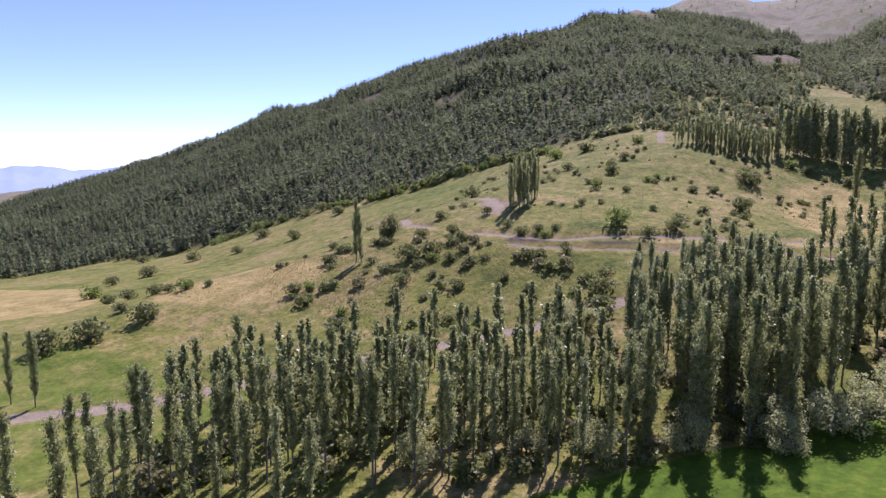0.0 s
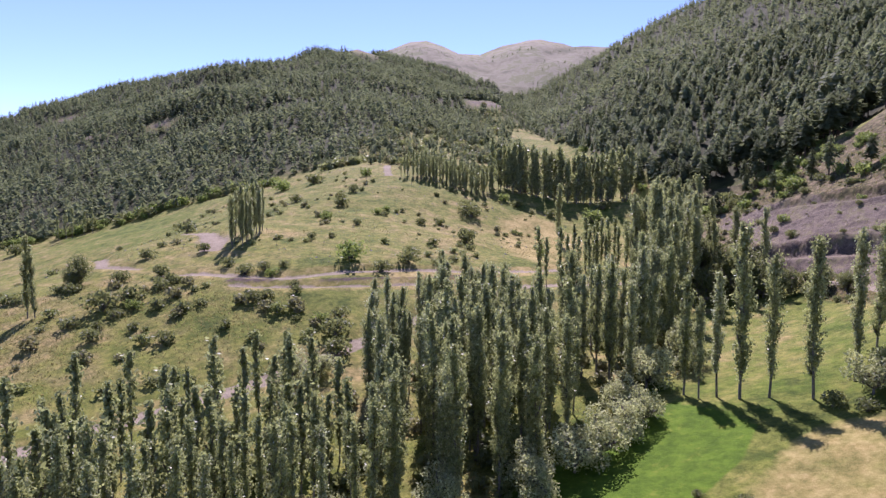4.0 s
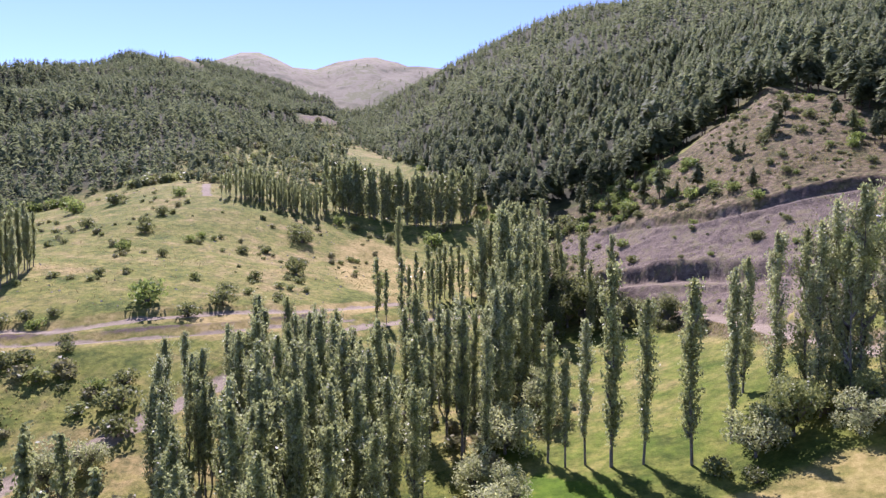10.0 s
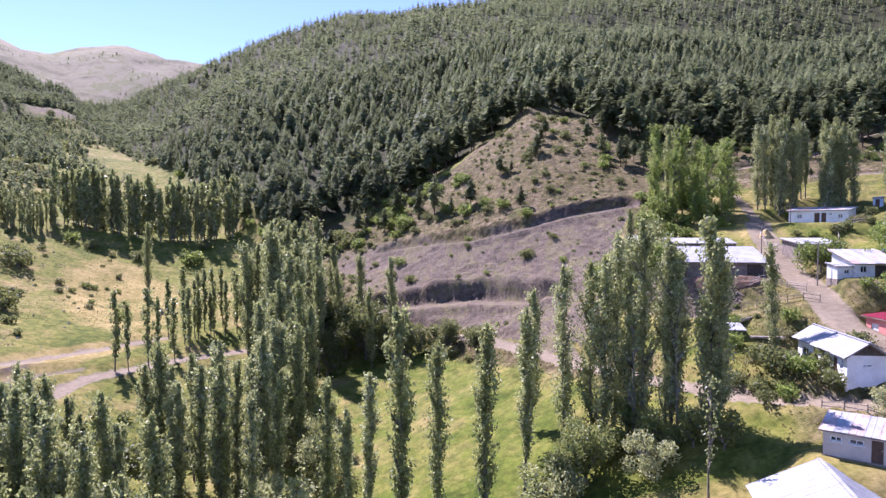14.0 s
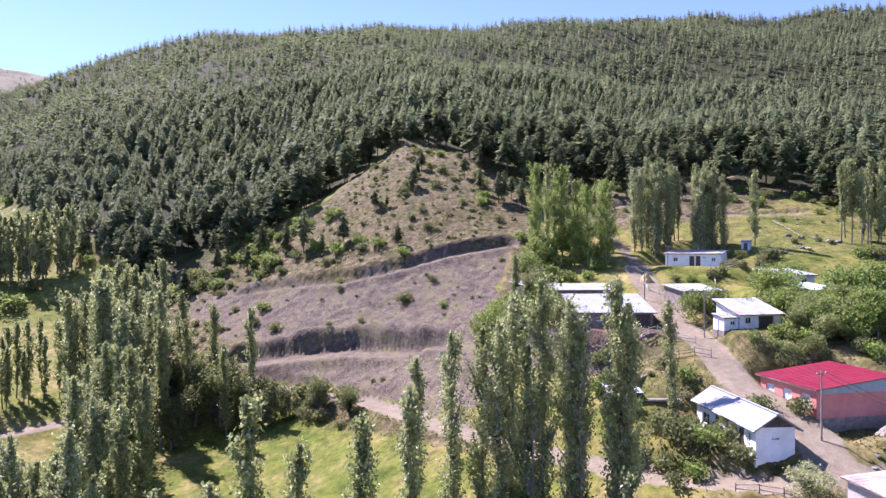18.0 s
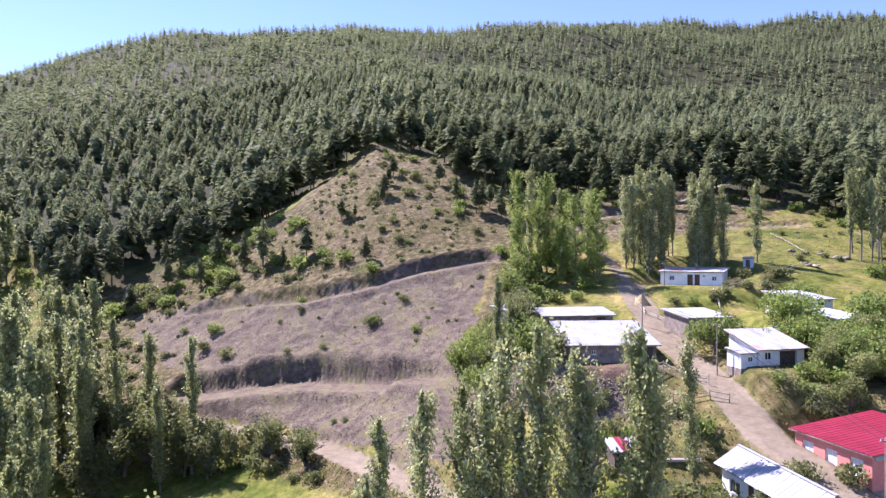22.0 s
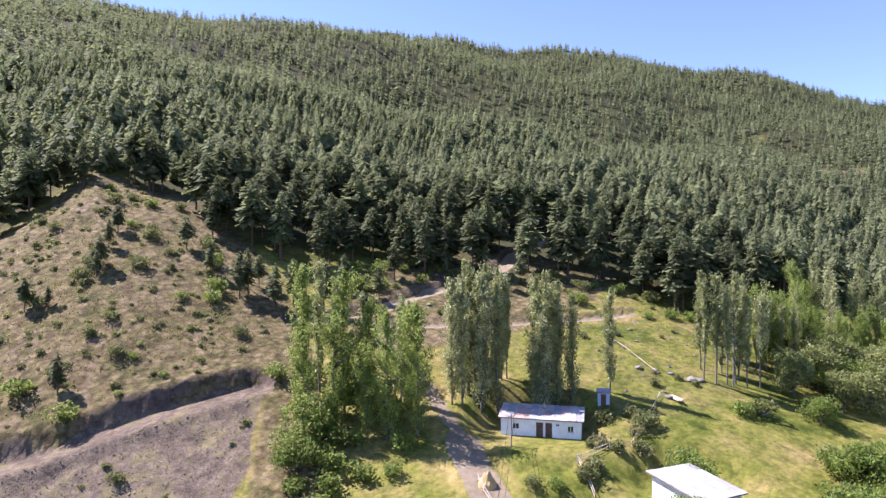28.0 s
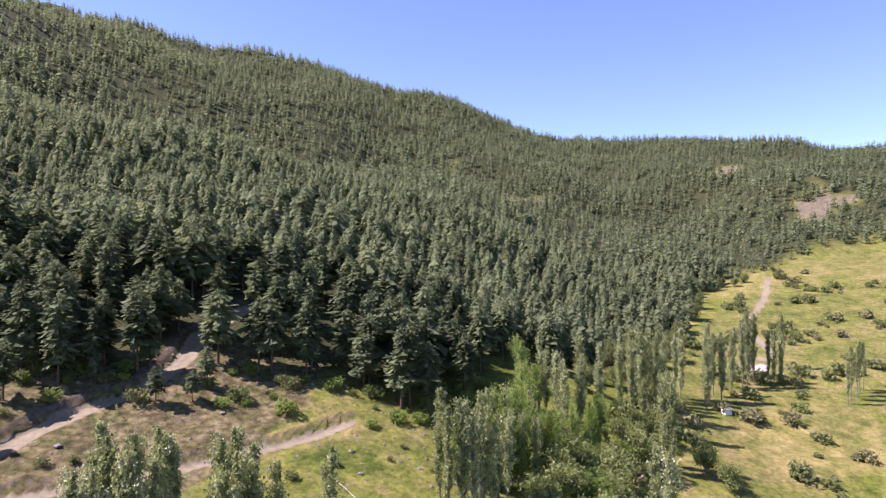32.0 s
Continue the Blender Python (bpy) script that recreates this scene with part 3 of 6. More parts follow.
    heath = ramp(t, calc(t, "ADD", calc(t, "MULTIPLY", mid, 0.35), calc(t, "MULTIPLY", noise_of(t, 0.55, 5, 0.7), 0.65)), (0.38, (0.065, 0.07, 0.026)), (0.47, (0.115, 0.102, 0.045)), (0.54, (0.155, 0.126, 0.07)), (0.62, (0.20, 0.162, 0.108)))
    heath = mixed(t, 1.0, heath, ramp(t, fine, (0.3, (0.6, 0.62, 0.58)), (0.62, (1.15, 1.12, 1.08))), "MULTIPLY")
    cushions = add(t, "ShaderNodeTexVoronoi", Scale=0.75, Randomness=1.0)
    t.links.new(t.nodes["where"].outputs["Position"], cushions.inputs["Vector"])
    heath = mixed(t, 1.0, heath, ramp(t, cushions.outputs["Distance"], (0.1, (1.2, 1.22, 1.1)), (0.5, (0.95, 0.93, 0.9)), (0.75, (0.6, 0.56, 0.55))), "MULTIPLY")
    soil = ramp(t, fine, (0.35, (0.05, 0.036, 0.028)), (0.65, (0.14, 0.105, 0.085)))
    c = mixed(t, edged("heath", 0.3, 0.5), c, heath)
    c = mixed(t, edged("lush", 0.3, 0.5), c, lush)
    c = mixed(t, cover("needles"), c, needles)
    c = mixed(t, cover("moor"), c, moor)
    c = mixed(t, edged("gravel", 0.8, 0.6), c, gravel)
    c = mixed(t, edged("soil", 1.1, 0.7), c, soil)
    c = mixed(t, edged("track", 0.9, 0.5), c, earth)
    t.links.new(c, b.inputs["Base Color"])
    b.inputs["Roughness"].default_value, b.inputs["Specular IOR Level"].default_value = 0.95, 0.15
    bumped(t, b, calc(t, "ADD", fine, calc(t, "MULTIPLY", tiny, 0.5)), 0.7, 0.25)
    return m


build_ground()


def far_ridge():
    """The mountains on the horizon, past the mouth of the valley, blue with painted haze."""
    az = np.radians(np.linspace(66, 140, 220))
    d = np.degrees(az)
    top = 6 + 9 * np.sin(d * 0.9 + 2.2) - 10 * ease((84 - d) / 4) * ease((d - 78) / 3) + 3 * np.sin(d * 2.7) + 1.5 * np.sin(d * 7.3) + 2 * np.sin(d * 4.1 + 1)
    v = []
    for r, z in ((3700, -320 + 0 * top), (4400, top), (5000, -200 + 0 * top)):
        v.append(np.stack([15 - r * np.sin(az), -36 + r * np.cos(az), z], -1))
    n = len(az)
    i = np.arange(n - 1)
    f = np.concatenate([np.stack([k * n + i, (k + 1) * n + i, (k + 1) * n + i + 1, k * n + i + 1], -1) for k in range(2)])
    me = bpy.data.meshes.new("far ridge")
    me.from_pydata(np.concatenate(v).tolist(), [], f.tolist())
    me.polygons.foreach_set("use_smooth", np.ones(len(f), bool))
    # the haze of the distance is put into the base colour as blue
    me.materials.append(surface("far mountain with painted haze", (0.22, 0.30, 0.44), (0.28, 0.36, 0.52), 0.003, 0.02, 1.0, 0.0))
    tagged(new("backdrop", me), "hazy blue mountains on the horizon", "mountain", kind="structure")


far_ridge()


# ---- making meshes ----
def mesh_of(name, verts, faces, material, smooth=False):
    """One mesh from arrays: faces are all triangles or all quads."""
    verts, faces = np.asarray(verts, float), np.asarray(faces, int)
    me = bpy.data.meshes.new(name)
    me.vertices.add(len(verts))
    me.vertices.foreach_set("co", verts.ravel())
    me.loops.add(faces.size)
    me.loops.foreach_set("vertex_index", faces.ravel())
    me.polygons.add(len(faces))
    me.polygons.foreach_set("loop_start", np.arange(0, faces.size, faces.shape[1]))
    me.polygons.foreach_set("use_smooth", np.full(len(faces), smooth))
    me.update()
    me.materials.append(material)
    return me


def part(name, data, material, parent, label=""):
    """Links a bmesh or a mesh as one object under a thing or a part."""
    if isinstance(data, bmesh.types.BMesh):
        me = bpy.data.meshes.new(name)
        data.to_mesh(me)
        data.free()
        me.materials.append(material)
        data = me
    ob = new(name, data)
    ob.parent = parent
    return tagged(ob, label)


def leaf_quads(rng, at, size, flat=0.0, aim=None):
    """Kite-shaped leaves at the given places, turned at random; flat: how level they lie."""
    n = len(at)
    a = rng.normal(size=(n, 3))
    if aim is not None:
        a = a * 0.55 + aim
    a /= np.linalg.norm(a, axis=1, keepdims=True)
    b = rng.normal(size=(n, 3))
    b[:, 2] *= 1 - flat
    b -= (b * a).sum(1, keepdims=True) * a
    b /= np.linalg.norm(b, axis=1, keepdims=True)
    s = (np.asarray(size) * rng.uniform(0.7, 1.3, n))[:, None]
    v = np.stack([at - a * s, at + b * s * 0.55, at + a * s, at - b * s * 0.55], 1).reshape(-1, 3)
    return v, np.arange(4 * n).reshape(n, 4)


def limb(points, radii, sides=5):
    """A tapered limb through the points, as quads."""
    points = np.asarray(points, float)
    v, f = [], []
    for k, (p, r) in enumerate(zip(points, radii)):
        d = points[min(k + 1, len(points) - 1)] - points[max(k - 1, 0)]
        d /= np.linalg.norm(d)
        u = np.cross(d, (0.3, 1, 0.2))
        u /= np.linalg.norm(u)
        w = np.cross(d, u)
        a = np.linspace(0, 2 * np.pi, sides, endpoint=False)
        v.append(p + r * (np.cos(a)[:, None] * u + np.sin(a)[:, None] * w))
    for k in range(len(points) - 1):
        for j in range(sides):
            f.append((k * sides + j, k * sides + (j + 1) % sides, (k + 1) * sides + (j + 1) % sides, (k + 1) * sides + j))
    return np.concatenate(v), np.array(f)


def stem(points, radii, sides=6, limbs=()):
    """A tapered stem with limbs grown out of it, all in one piece. limbs: ring, side, place of the middle, place of the tip."""
    v, f = limb(points, radii, sides)
    v, f = list(v), [tuple(q) for q in f]
    for k, j, mid, tip in limbs:
        q = f[k * sides + j]
        c = sum(v[i] for i in q) / 4
        for place, shrink in ((mid, 0.55), (tip, 0.15)):
            n = len(v)
            v += [place + (v[i] - c) * shrink for i in q]
            new_q = (n, n + 1, n + 2, n + 3)
            f += [(q[a], q[(a + 1) % 4], new_q[(a + 1) % 4], new_q[a]) for a in range(4)]
            q, c = new_q, np.asarray(place)
    return np.array(v), np.array(f)


def joined(pieces):
    v, f, n = [], [], 0
    for a, b in pieces:
        v.append(a)
        f.append(np.asarray(b) + n)
        n += len(a)
    return np.concatenate(v), np.concatenate(f)


# ---- trees: each kind in a few shapes, on the ground at the origin ----
def poplar_shape(seed, h, wide, leaves, leaf, bare=0.14, name="lombardy_poplar", label="tall slender Lombardy poplar with dense grey-green leaves", green=None):
    rng = np.random.default_rng(seed)
    lean = rng.normal(0, 0.012, 2)
    thing = tagged(new(name), label, "tree")
    axis = lambda z: np.stack([lean[0] * z + 0.1 * np.sin(z * 0.35 + seed), lean[1] * z + 0.1 * np.cos(z * 0.3 + seed), z], -1)
    zs = np.linspace(0, h * 0.97, 26)
    grown = []
    # limbs that climb close to the stem
    at, aim = [], []
    count = 34
    for k in range(count):
        z0 = h * (bare + (0.86 - bare) * (k + rng.uniform(0, 1)) / count)
        turn, rise = rng.uniform(0, 2 * np.pi), h * rng.uniform(0.10, 0.19)
        full = wide * (0.55 + 0.6 * np.sin(np.pi * min(1, (z0 / h - bare) / (1 - bare) * 0.9 + 0.12))) * rng.uniform(0.65, 1.1)
        base = axis(np.array([z0]))[0]
        tip = axis(np.array([min(z0 + rise, h * 0.99)]))[0] + full * np.array([np.cos(turn), np.sin(turn), 0])
        mid = (base + tip) / 2 + 0.25 * full * np.array([np.cos(turn), np.sin(turn), 0])
        if k % 4 == 0:
            grown.append((min(int(z0 / (h * 0.97) * 25), 24), k % 6, mid, tip))
        n = leaves // count
        u = rng.uniform(0.15, 1.08, n)[:, None]
        p = (1 - u) ** 2 * base + 2 * u * (1 - u) * mid + u**2 * tip + rng.normal(0, 1, (n, 3)) * (0.12 + 0.12 * wide) * (0.5 + 0.6 * u)
        at.append(p)
    # leaves close to the stem, all the way up
    n = leaves // 4
    z = h * rng.uniform(bare * 1.2, 0.93, n)
    at.append(axis(z) + rng.normal(0, 1, (n, 3)) * (0.34 * wide * np.sqrt(1.02 - z / h))[:, None])
    n = leaves // 8
    z = h * (1 - rng.uniform(0, 0.16, n) ** 1.0)
    at.append(axis(z) + rng.normal(0, 1, (n, 3)) * (0.10 + 0.8 * wide * (1 - z / h))[:, None])
    at = np.concatenate(at)
    at = at[at[:, 2] > h * bare * 0.6]
    crown = leaf_quads(rng, at, leaf, aim=np.array([0, 0, 0.7]))
    part("trunk", mesh_of("poplar trunk", *stem(axis(zs), np.linspace(0.017 * h * 0.55, 0.02, 26), 6, grown), BARK, True), None, thing)
    part("crown", mesh_of("poplar crown", *crown, green or POPLAR_LEAF), None, thing)
    return thing


def broad_shape(seed, h, wide, leaves, leaf, green, name, label, low=0.25, lobes=11):
    """A broad tree or a tall shrub: a short trunk, limbs, and a lobed crown."""
    rng = np.random.default_rng(seed)
    thing = tagged(new(name), label, "tree")
    grown = []
    at = []
    for k in range(lobes):
        turn, r = k * 2.4 + rng.uniform(-0.4, 0.4), wide * rng.uniform(0.25, 0.75)
        c = np.array([r * np.cos(turn), r * np.sin(turn), h * (low + (0.86 - low) * rng.uniform(0.12, 0.95) * (1.1 - 0.45 * r / wide))])
        grown.append((1, k % 6, c * (0.5, 0.5, 0.75), c))
        size = np.array([0.46 * wide, 0.46 * wide, 0.19 * h]) * rng.uniform(0.7, 1.15)
        d = rng.normal(size=(leaves // lobes, 3))
        d /= np.linalg.norm(d, axis=1, keepdims=True)
        at.append(c + d * size * rng.uniform(0.62, 1.05, (len(d), 1)) + rng.normal(0, 0.05 * wide, (len(d), 3)))
    at = np.concatenate(at)
    at = at[at[:, 2] > 0.06 * h]
    part("trunk", mesh_of("tree trunk", *stem([(0, 0, -0.3), (0.05, 0.03, h * low), (0.1, -0.05, h * 0.5)], [0.03 * h, 0.022 * h, 0.012 * h], 6, grown[:6]), BARK, True), None, thing)
    part("crown", mesh_of("tree crown", *leaf_quads(rng, at, leaf, 0.2), green), None, thing)
    return thing


def bush_shape(seed, h, wide, leaves, leaf, green, label, name="bush"):
    rng = np.random.default_rng(seed)
    thing = tagged(new(name), label, "bush")
    grown, at = [], []
    for k in range(6):
        turn, r = k * 1.05 + rng.uniform(-0.4, 0.4), wide * rng.uniform(0.1, 0.62)
        c = np.array([r * np.cos(turn), r * np.sin(turn), h * rng.uniform(0.38, 0.66)])
        grown.append((0, k % 4, c * (0.5, 0.5, 0.6), c))
        d = rng.normal(size=(leaves // 6, 3))
        d /= np.linalg.norm(d, axis=1, keepdims=True)
        size = np.array([0.55 * wide, 0.55 * wide, 0.42 * h]) * rng.uniform(0.75, 1.1)
        at.append(c + d * size * rng.uniform(0.6, 1.05, (len(d), 1)))
    at = np.concatenate(at)
    at = at[at[:, 2] > 0.02]
    part("stem", mesh_of("bush stem", *stem([(0, 0, -0.15), (0.02, 0.01, 0.3 * h), (0.03, 0, 0.5 * h)], [0.07, 0.05, 0.02], 4, grown[:4]), BARK, True), None, thing)
    part("foliage", mesh_of("bush foliage", *leaf_quads(rng, at, leaf), green), None, thing)
    return thing


def pads(rng, h, wide, n, start, spread=0.5, droop=0.55, lift=-0.3, lobes=1.0):
    """The crown of a pine: n drooping pads of needles set round the stem, as triangles."""
    u = (np.arange(n) + rng.uniform(0, 1, n)) / n
    u = u ** 1.15
    z = h * (start + (1 - start) * u * 0.97)
    full = wide * np.minimum(1.0, 2.0 * u + 0.5) * (1 - u) ** 0.5 + 0.012 * h
    reach = full * rng.uniform(0.55, 1.15, n)
    turn = np.arange(n) * 2.39996 + rng.uniform(-0.6, 0.6, n)
    reach = reach * (1 + lobes * (0.28 * np.sin(2 * turn + 9 * u + rng.uniform(0, 6)) + 0.18 * np.sin(turn - 17 * u)))
    half = spread * rng.uniform(0.6, 1.3, n)
    fall = reach * droop * rng.uniform(-lift, 1.4, n)
    inner = reach * rng.uniform(0.0, 0.35, n)
    v = []
    for turn_at, r, drop in ((turn, inner, -0.25 * fall), (turn - half, reach, fall * rng.uniform(0.5, 1.2, n)), (turn + half, reach * rng.uniform(0.75, 1.05, n), fall * rng.uniform(0.5, 1.2, n))):
        v.append(np.stack([r * np.cos(turn_at), r * np.sin(turn_at), z - drop], -1))
    tip = np.array([[[0.012 * h, 0, h * 0.9], [-0.01 * h, 0.01 * h, h * 0.9], [0, 0, h]]])
    v = np.concatenate([np.stack(v, 1), tip]).reshape(-1, 3)
    return v, np.arange(len(v)).reshape(-1, 3)


def pine_shape(seed, h, wide, label="dark green pine with a bare lower trunk"):
    rng = np.random.default_rng(seed)
    thing = tagged(new("pine"), label, "tree")
    start = rng.uniform(0.18, 0.36)
    part("trunk", mesh_of("pine trunk", *limb([(0, 0, -0.4), (0.05, 0, h * 0.4), (0, 0.05, h * 0.93)], [0.017 * h, 0.011 * h, 0.02], 6), PINE_BARK, True), None, thing)
    part("crown", mesh_of("pine crown", *joined([pads(rng, h, wide * 0.72, 170, start, 0.4, 0.5, 0.2), pads(rng, h, wide * 1.1, 420, start, 0.17, 0.4, 0.3)]), PINE_LEAF), None, thing)
    return thing


def mass_of(name, label, category, shapes, places):
    """Many plants of a few shapes joined into one mesh. places: x, y, size, turn."""
    co, quads, slot, n, mats = [], [], [], 0, []
    for k, s in enumerate(shapes):
        mine = [p for i, p in enumerate(places) if i % len(shapes) == k]
        if not mine:
            continue
        px, py, ps, pt = (np.array(c, float) for c in zip(*mine))
        pz = on_ground(px, py) - 0.15
        for o in s.children:
            v = np.empty(len(o.data.vertices) * 3)
            o.data.vertices.foreach_get("co", v)
            v = v.reshape(-1, 3)
            f = np.empty(len(o.data.loops), int)
            o.data.loops.foreach_get("vertex_index", f)
            f = f.reshape(-1, 4)
            if o.data.materials[0] not in mats:
                mats.append(o.data.materials[0])
            c, si = np.cos(pt)[:, None], np.sin(pt)[:, None]
            w = np.stack([(v[:, 0] * c - v[:, 1] * si) * ps[:, None] + px[:, None], (v[:, 0] * si + v[:, 1] * c) * ps[:, None] + py[:, None], v[:, 2] * ps[:, None] + pz[:, None]], -1)
            co.append(w.reshape(-1, 3))
            quads.append((f[None] + (n + len(v) * np.arange(len(mine)))[:, None, None]).reshape(-1, 4))
            slot.append(np.full(len(quads[-1]), mats.index(o.data.materials[0])))
            n += len(co[-1])
    me = mesh_of(name, np.concatenate(co), np.concatenate(quads), mats[0])
    for m in mats[1:]:
        me.materials.append(m)
    me.polygons.foreach_set("material_index", np.concatenate(slot))
    return tagged(new(name, me), label, category, kind="stuff")


def plant(shape, x, y, scale=1.0, turn=None, group="", sink=0.15, tall=1.0):
    z = ground_at(x, y)
    ob = copy_thing(shape, pose(x, y, z - sink * scale, 0, 0, random.uniform(0, 360) if turn is None else turn))
    ob.scale = (scale, scale, scale * tall)
    if group:
        tagged(ob, group=group)
    return ob


def retire(shapes):
    """Takes away the first of each shape, once its copies stand."""
    for s in shapes:
        for o in (*s.children, s):
            bpy.data.objects.remove(o)


# -- poplars: planted in rows, by the height of each row --
POPLARS = [poplar_shape(10 + k, 18, w, 3300, 0.165, b) for k, (w, b) in enumerate(((0.85, 0.10), (0.95, 0.13), (0.72, 0.17), (1.05, 0.08), (0.85, 0.2)))]
THIN = [poplar_shape(30 + k, 15, w, 1800, 0.16, b, label="thin young Lombardy poplar with a bare lower stem") for k, (w, b) in enumerate(((0.65, 0.25), (0.8, 0.3), (0.55, 0.2)))]
FULL = [poplar_shape(40 + k, 18, w, 3900, 0.145, 0.05) for k, w in enumerate((1.0, 1.2))]
FAR_TALL = [poplar_shape(45 + k, 18, w, 560, 0.42, 0.05) for k, w in enumerate((1.2, 1.5))]
FAR_THIN = [poplar_shape(48 + k, 15, w, 520, 0.32, 0.15) for k, w in enumerate((0.7, 0.9))]
LIGHT = [poplar_shape(50 + k, 14, w, 3900, 0.125, 0.05, "poplar", "bright green leafy poplar above the village", ASPEN_LEAF) for k, w in enumerate((1.3, 1.6, 1.1))]
BARE = [poplar_shape(60 + k, 15, 0.9, 170, 0.2, 0.2, "dying_poplar", "half-bare poplar with pale dead twigs") for k in range(2)]
# rows: kinds, start, end, trees, height, group
ROWS = (
    (THIN, (-57, -32), (-41, -6), 9, 13.5, "poplars of the valley grove"),
    (THIN, (-66, -26), (-27, 28), 25, 14, "poplars of the valley grove"),
    (THIN, (-68, -20), (-31, 32), 24, 14.5, "poplars of the valley grove"),
    (THIN, (-74, -16), (-36, 36), 23, 14, "back rows of the valley grove"),
    (THIN, (-77, -8), (-41, 40), 20, 13.5, "back rows of the valley grove"),
    (THIN, (-80, -1), (-47, 44), 17, 13.5, "back rows of the valley grove"),
    (THIN, (-72, 22), (-54, 47), 6, 13, "back rows of the valley grove"),
    (POPLARS, (-27, 29), (-40, 46), 7, 16, "poplars of the dense grove"),
    (POPLARS, (-23, 33), (-35, 50), 8, 18, "poplars of the dense grove"),
    (POPLARS, (-19, 38), (-38, 60), 10, 18.5, "poplars of the dense grove"),
    (POPLARS, (-16, 43), (-40, 66), 11, 18.5, "poplars of the dense grove"),
    (POPLARS, (-14, 50), (-38, 72), 11, 18.5, "poplars of the dense grove"),
    (POPLARS, (-17, 58), (-36, 78), 10, 18, "poplars of the dense grove"),
    (POPLARS, (-40, 46), (-51, 61), 7, 15, "poplars of the dense grove"),
    (POPLARS, (-38, 53), (-53, 67), 8, 15.5, "poplars of the dense grove"),
    (POPLARS, (-39, 61), (-49, 71), 6, 16, "poplars of the dense grove"),
    (POPLARS, (-40, 66), (-47, 75), 5, 16, "poplars of the dense grove"),
    (POPLARS, (-38, 72), (-44, 80), 4, 16, "poplars of the dense grove"),
    (THIN, (-36, 79), (-42, 86), 4, 14, "poplars of the dense grove"),
    (POPLARS, (-12, 68), (-26, 82), 8, 18, "poplars along the meadow"),
    (POPLARS, (-9, 76), (-22, 88), 8, 18.5, "poplars along the meadow"),
    (POPLARS, (-8, 86), (-17, 98), 7, 19, "poplars along the meadow"),
    (POPLARS, (-8, 98), (-18, 114), 8, 20, "poplars along the meadow"),
    (POPLARS, (-12, 112), (-20, 130), 7, 25, "poplars along the stream"),
    (POPLARS, (-24, 128), (-14, 150), 9, 22, "poplars along the stream"),
    (POPLARS, (-20, 134), (-10, 146), 6, 23, "poplars along the stream"),
    (POPLARS, (-14, 152), (-24, 166), 6, 20, "poplars along the stream"),
    (THIN, (-40, 138), (-30, 152), 8, 13, "poplars by the road"),
    (THIN, (-37, 136), (-28, 148), 7, 12, "poplars by the road"),
    (POPLARS, (-8, 120), (-14, 136), 5, 24, "poplars along the stream"),
    (FULL, (22, 73), (35, 62), 8, 20, "poplars below the village"),
    (FULL, (25, 71), (33, 62), 4, 20.5, "poplars below the village"),
    (FULL, (80, 131), (88, 127.5), 8, 19, "poplars behind the white cottage"),
    (POPLARS, (82, 133), (91, 130), 7, 18, "poplars behind the white cottage"),
    (FULL, (90, 124.5), (94, 121.5), 5, 18.5, "poplars behind the white cottage"),
    (FULL, (92, 127), (95, 124), 4, 18, "poplars behind the white cottage"),
    (THIN, (114, 113), (123, 107), 6, 16, "poplars on the slope"),
    (POPLARS, (118, 115), (124, 111), 3, 15, "poplars on the slope"),
    (LIGHT, (127, 115), (144, 113), 6, 12, "poplars on the slope"),
    (LIGHT, (61, 141), (73, 127), 5, 16, "poplars beside the village path"),
    (LIGHT, (63, 145), (76, 131), 4, 18, "poplars beside the village path"),
    (POPLARS, (66, 146), (77, 133), 3, 18, "poplars beside the village path"),
    (POPLARS, (-101, 222), (-47, 226), 30, 20, "row of poplars at the valley head"),
    (POPLARS, (-98, 227), (-45, 232), 28, 20, "row of poplars at the valley head"),
    (THIN, (-130, 197), (-97, 203), 21, 9, "young poplars on the hill"),
    (THIN, (-129, 201), (-96, 207), 21, 10, "young poplars on the hill"),
    (THIN, (-127, 205), (-95, 211), 21, 10, "young poplars on the hill"),
    (THIN, (-125, 210), (-96, 215), 18, 10.5, "young poplars on the hill"),
    (POPLARS, (-111, 92), (-119.5, 109), 9, 14, "poplars on the hillside"),
    (POPLARS, (-114, 91.5), (-123, 106), 7, 13, "poplars on the hillside"),
    (THIN, (-44, 116), (-34, 130), 6, 13, "poplars by the road"),
    (THIN, (-282, 150), (-262, 158), 5, 13, "far poplars"),
    (LIGHT, (150, 112), (166, 120), 6, 11, "poplars by the east field"),
    (THIN, (153, 108), (160, 113), 4, 14, "poplars by the east field"),
    (POPLARS, (186, 104), (194, 100), 4, 14, "poplars by the east field"),
    (THIN, (196, 98), (204, 96), 4, 12, "poplars by the east field"),
    (THIN, (123, 116), (136, 106), 9, 11, "poplars on the slope"),
    (LIGHT, (126, 118), (140, 106), 9, 11, "poplars on the slope"),
    (LIGHT, (130, 110), (160, 101), 12, 11, "poplars on the slope"),
    (THIN, (228, 56), (244, 50), 5, 10, "poplars by the east field"),
    (POPLARS, (225, 83), (236, 76), 4, 14, "poplars by the east field"),
    (POPLARS, (204, 88), (214, 86), 3, 14, "poplars by the east field"),
)
FAR_GROUPS = {"back rows of the valley grove": "back rows of thin poplars in the valley grove", "poplars by the road": "thin poplars between the road and the stream", "row of poplars at the valley head": "long double row of tall poplars at the head of the valley", "young poplars on the hill": "plantation of thin young poplars on the hill", "far poplars": "few thin poplars before the far woods"}
rows_rng = random.Random(5)
far_rows = {}
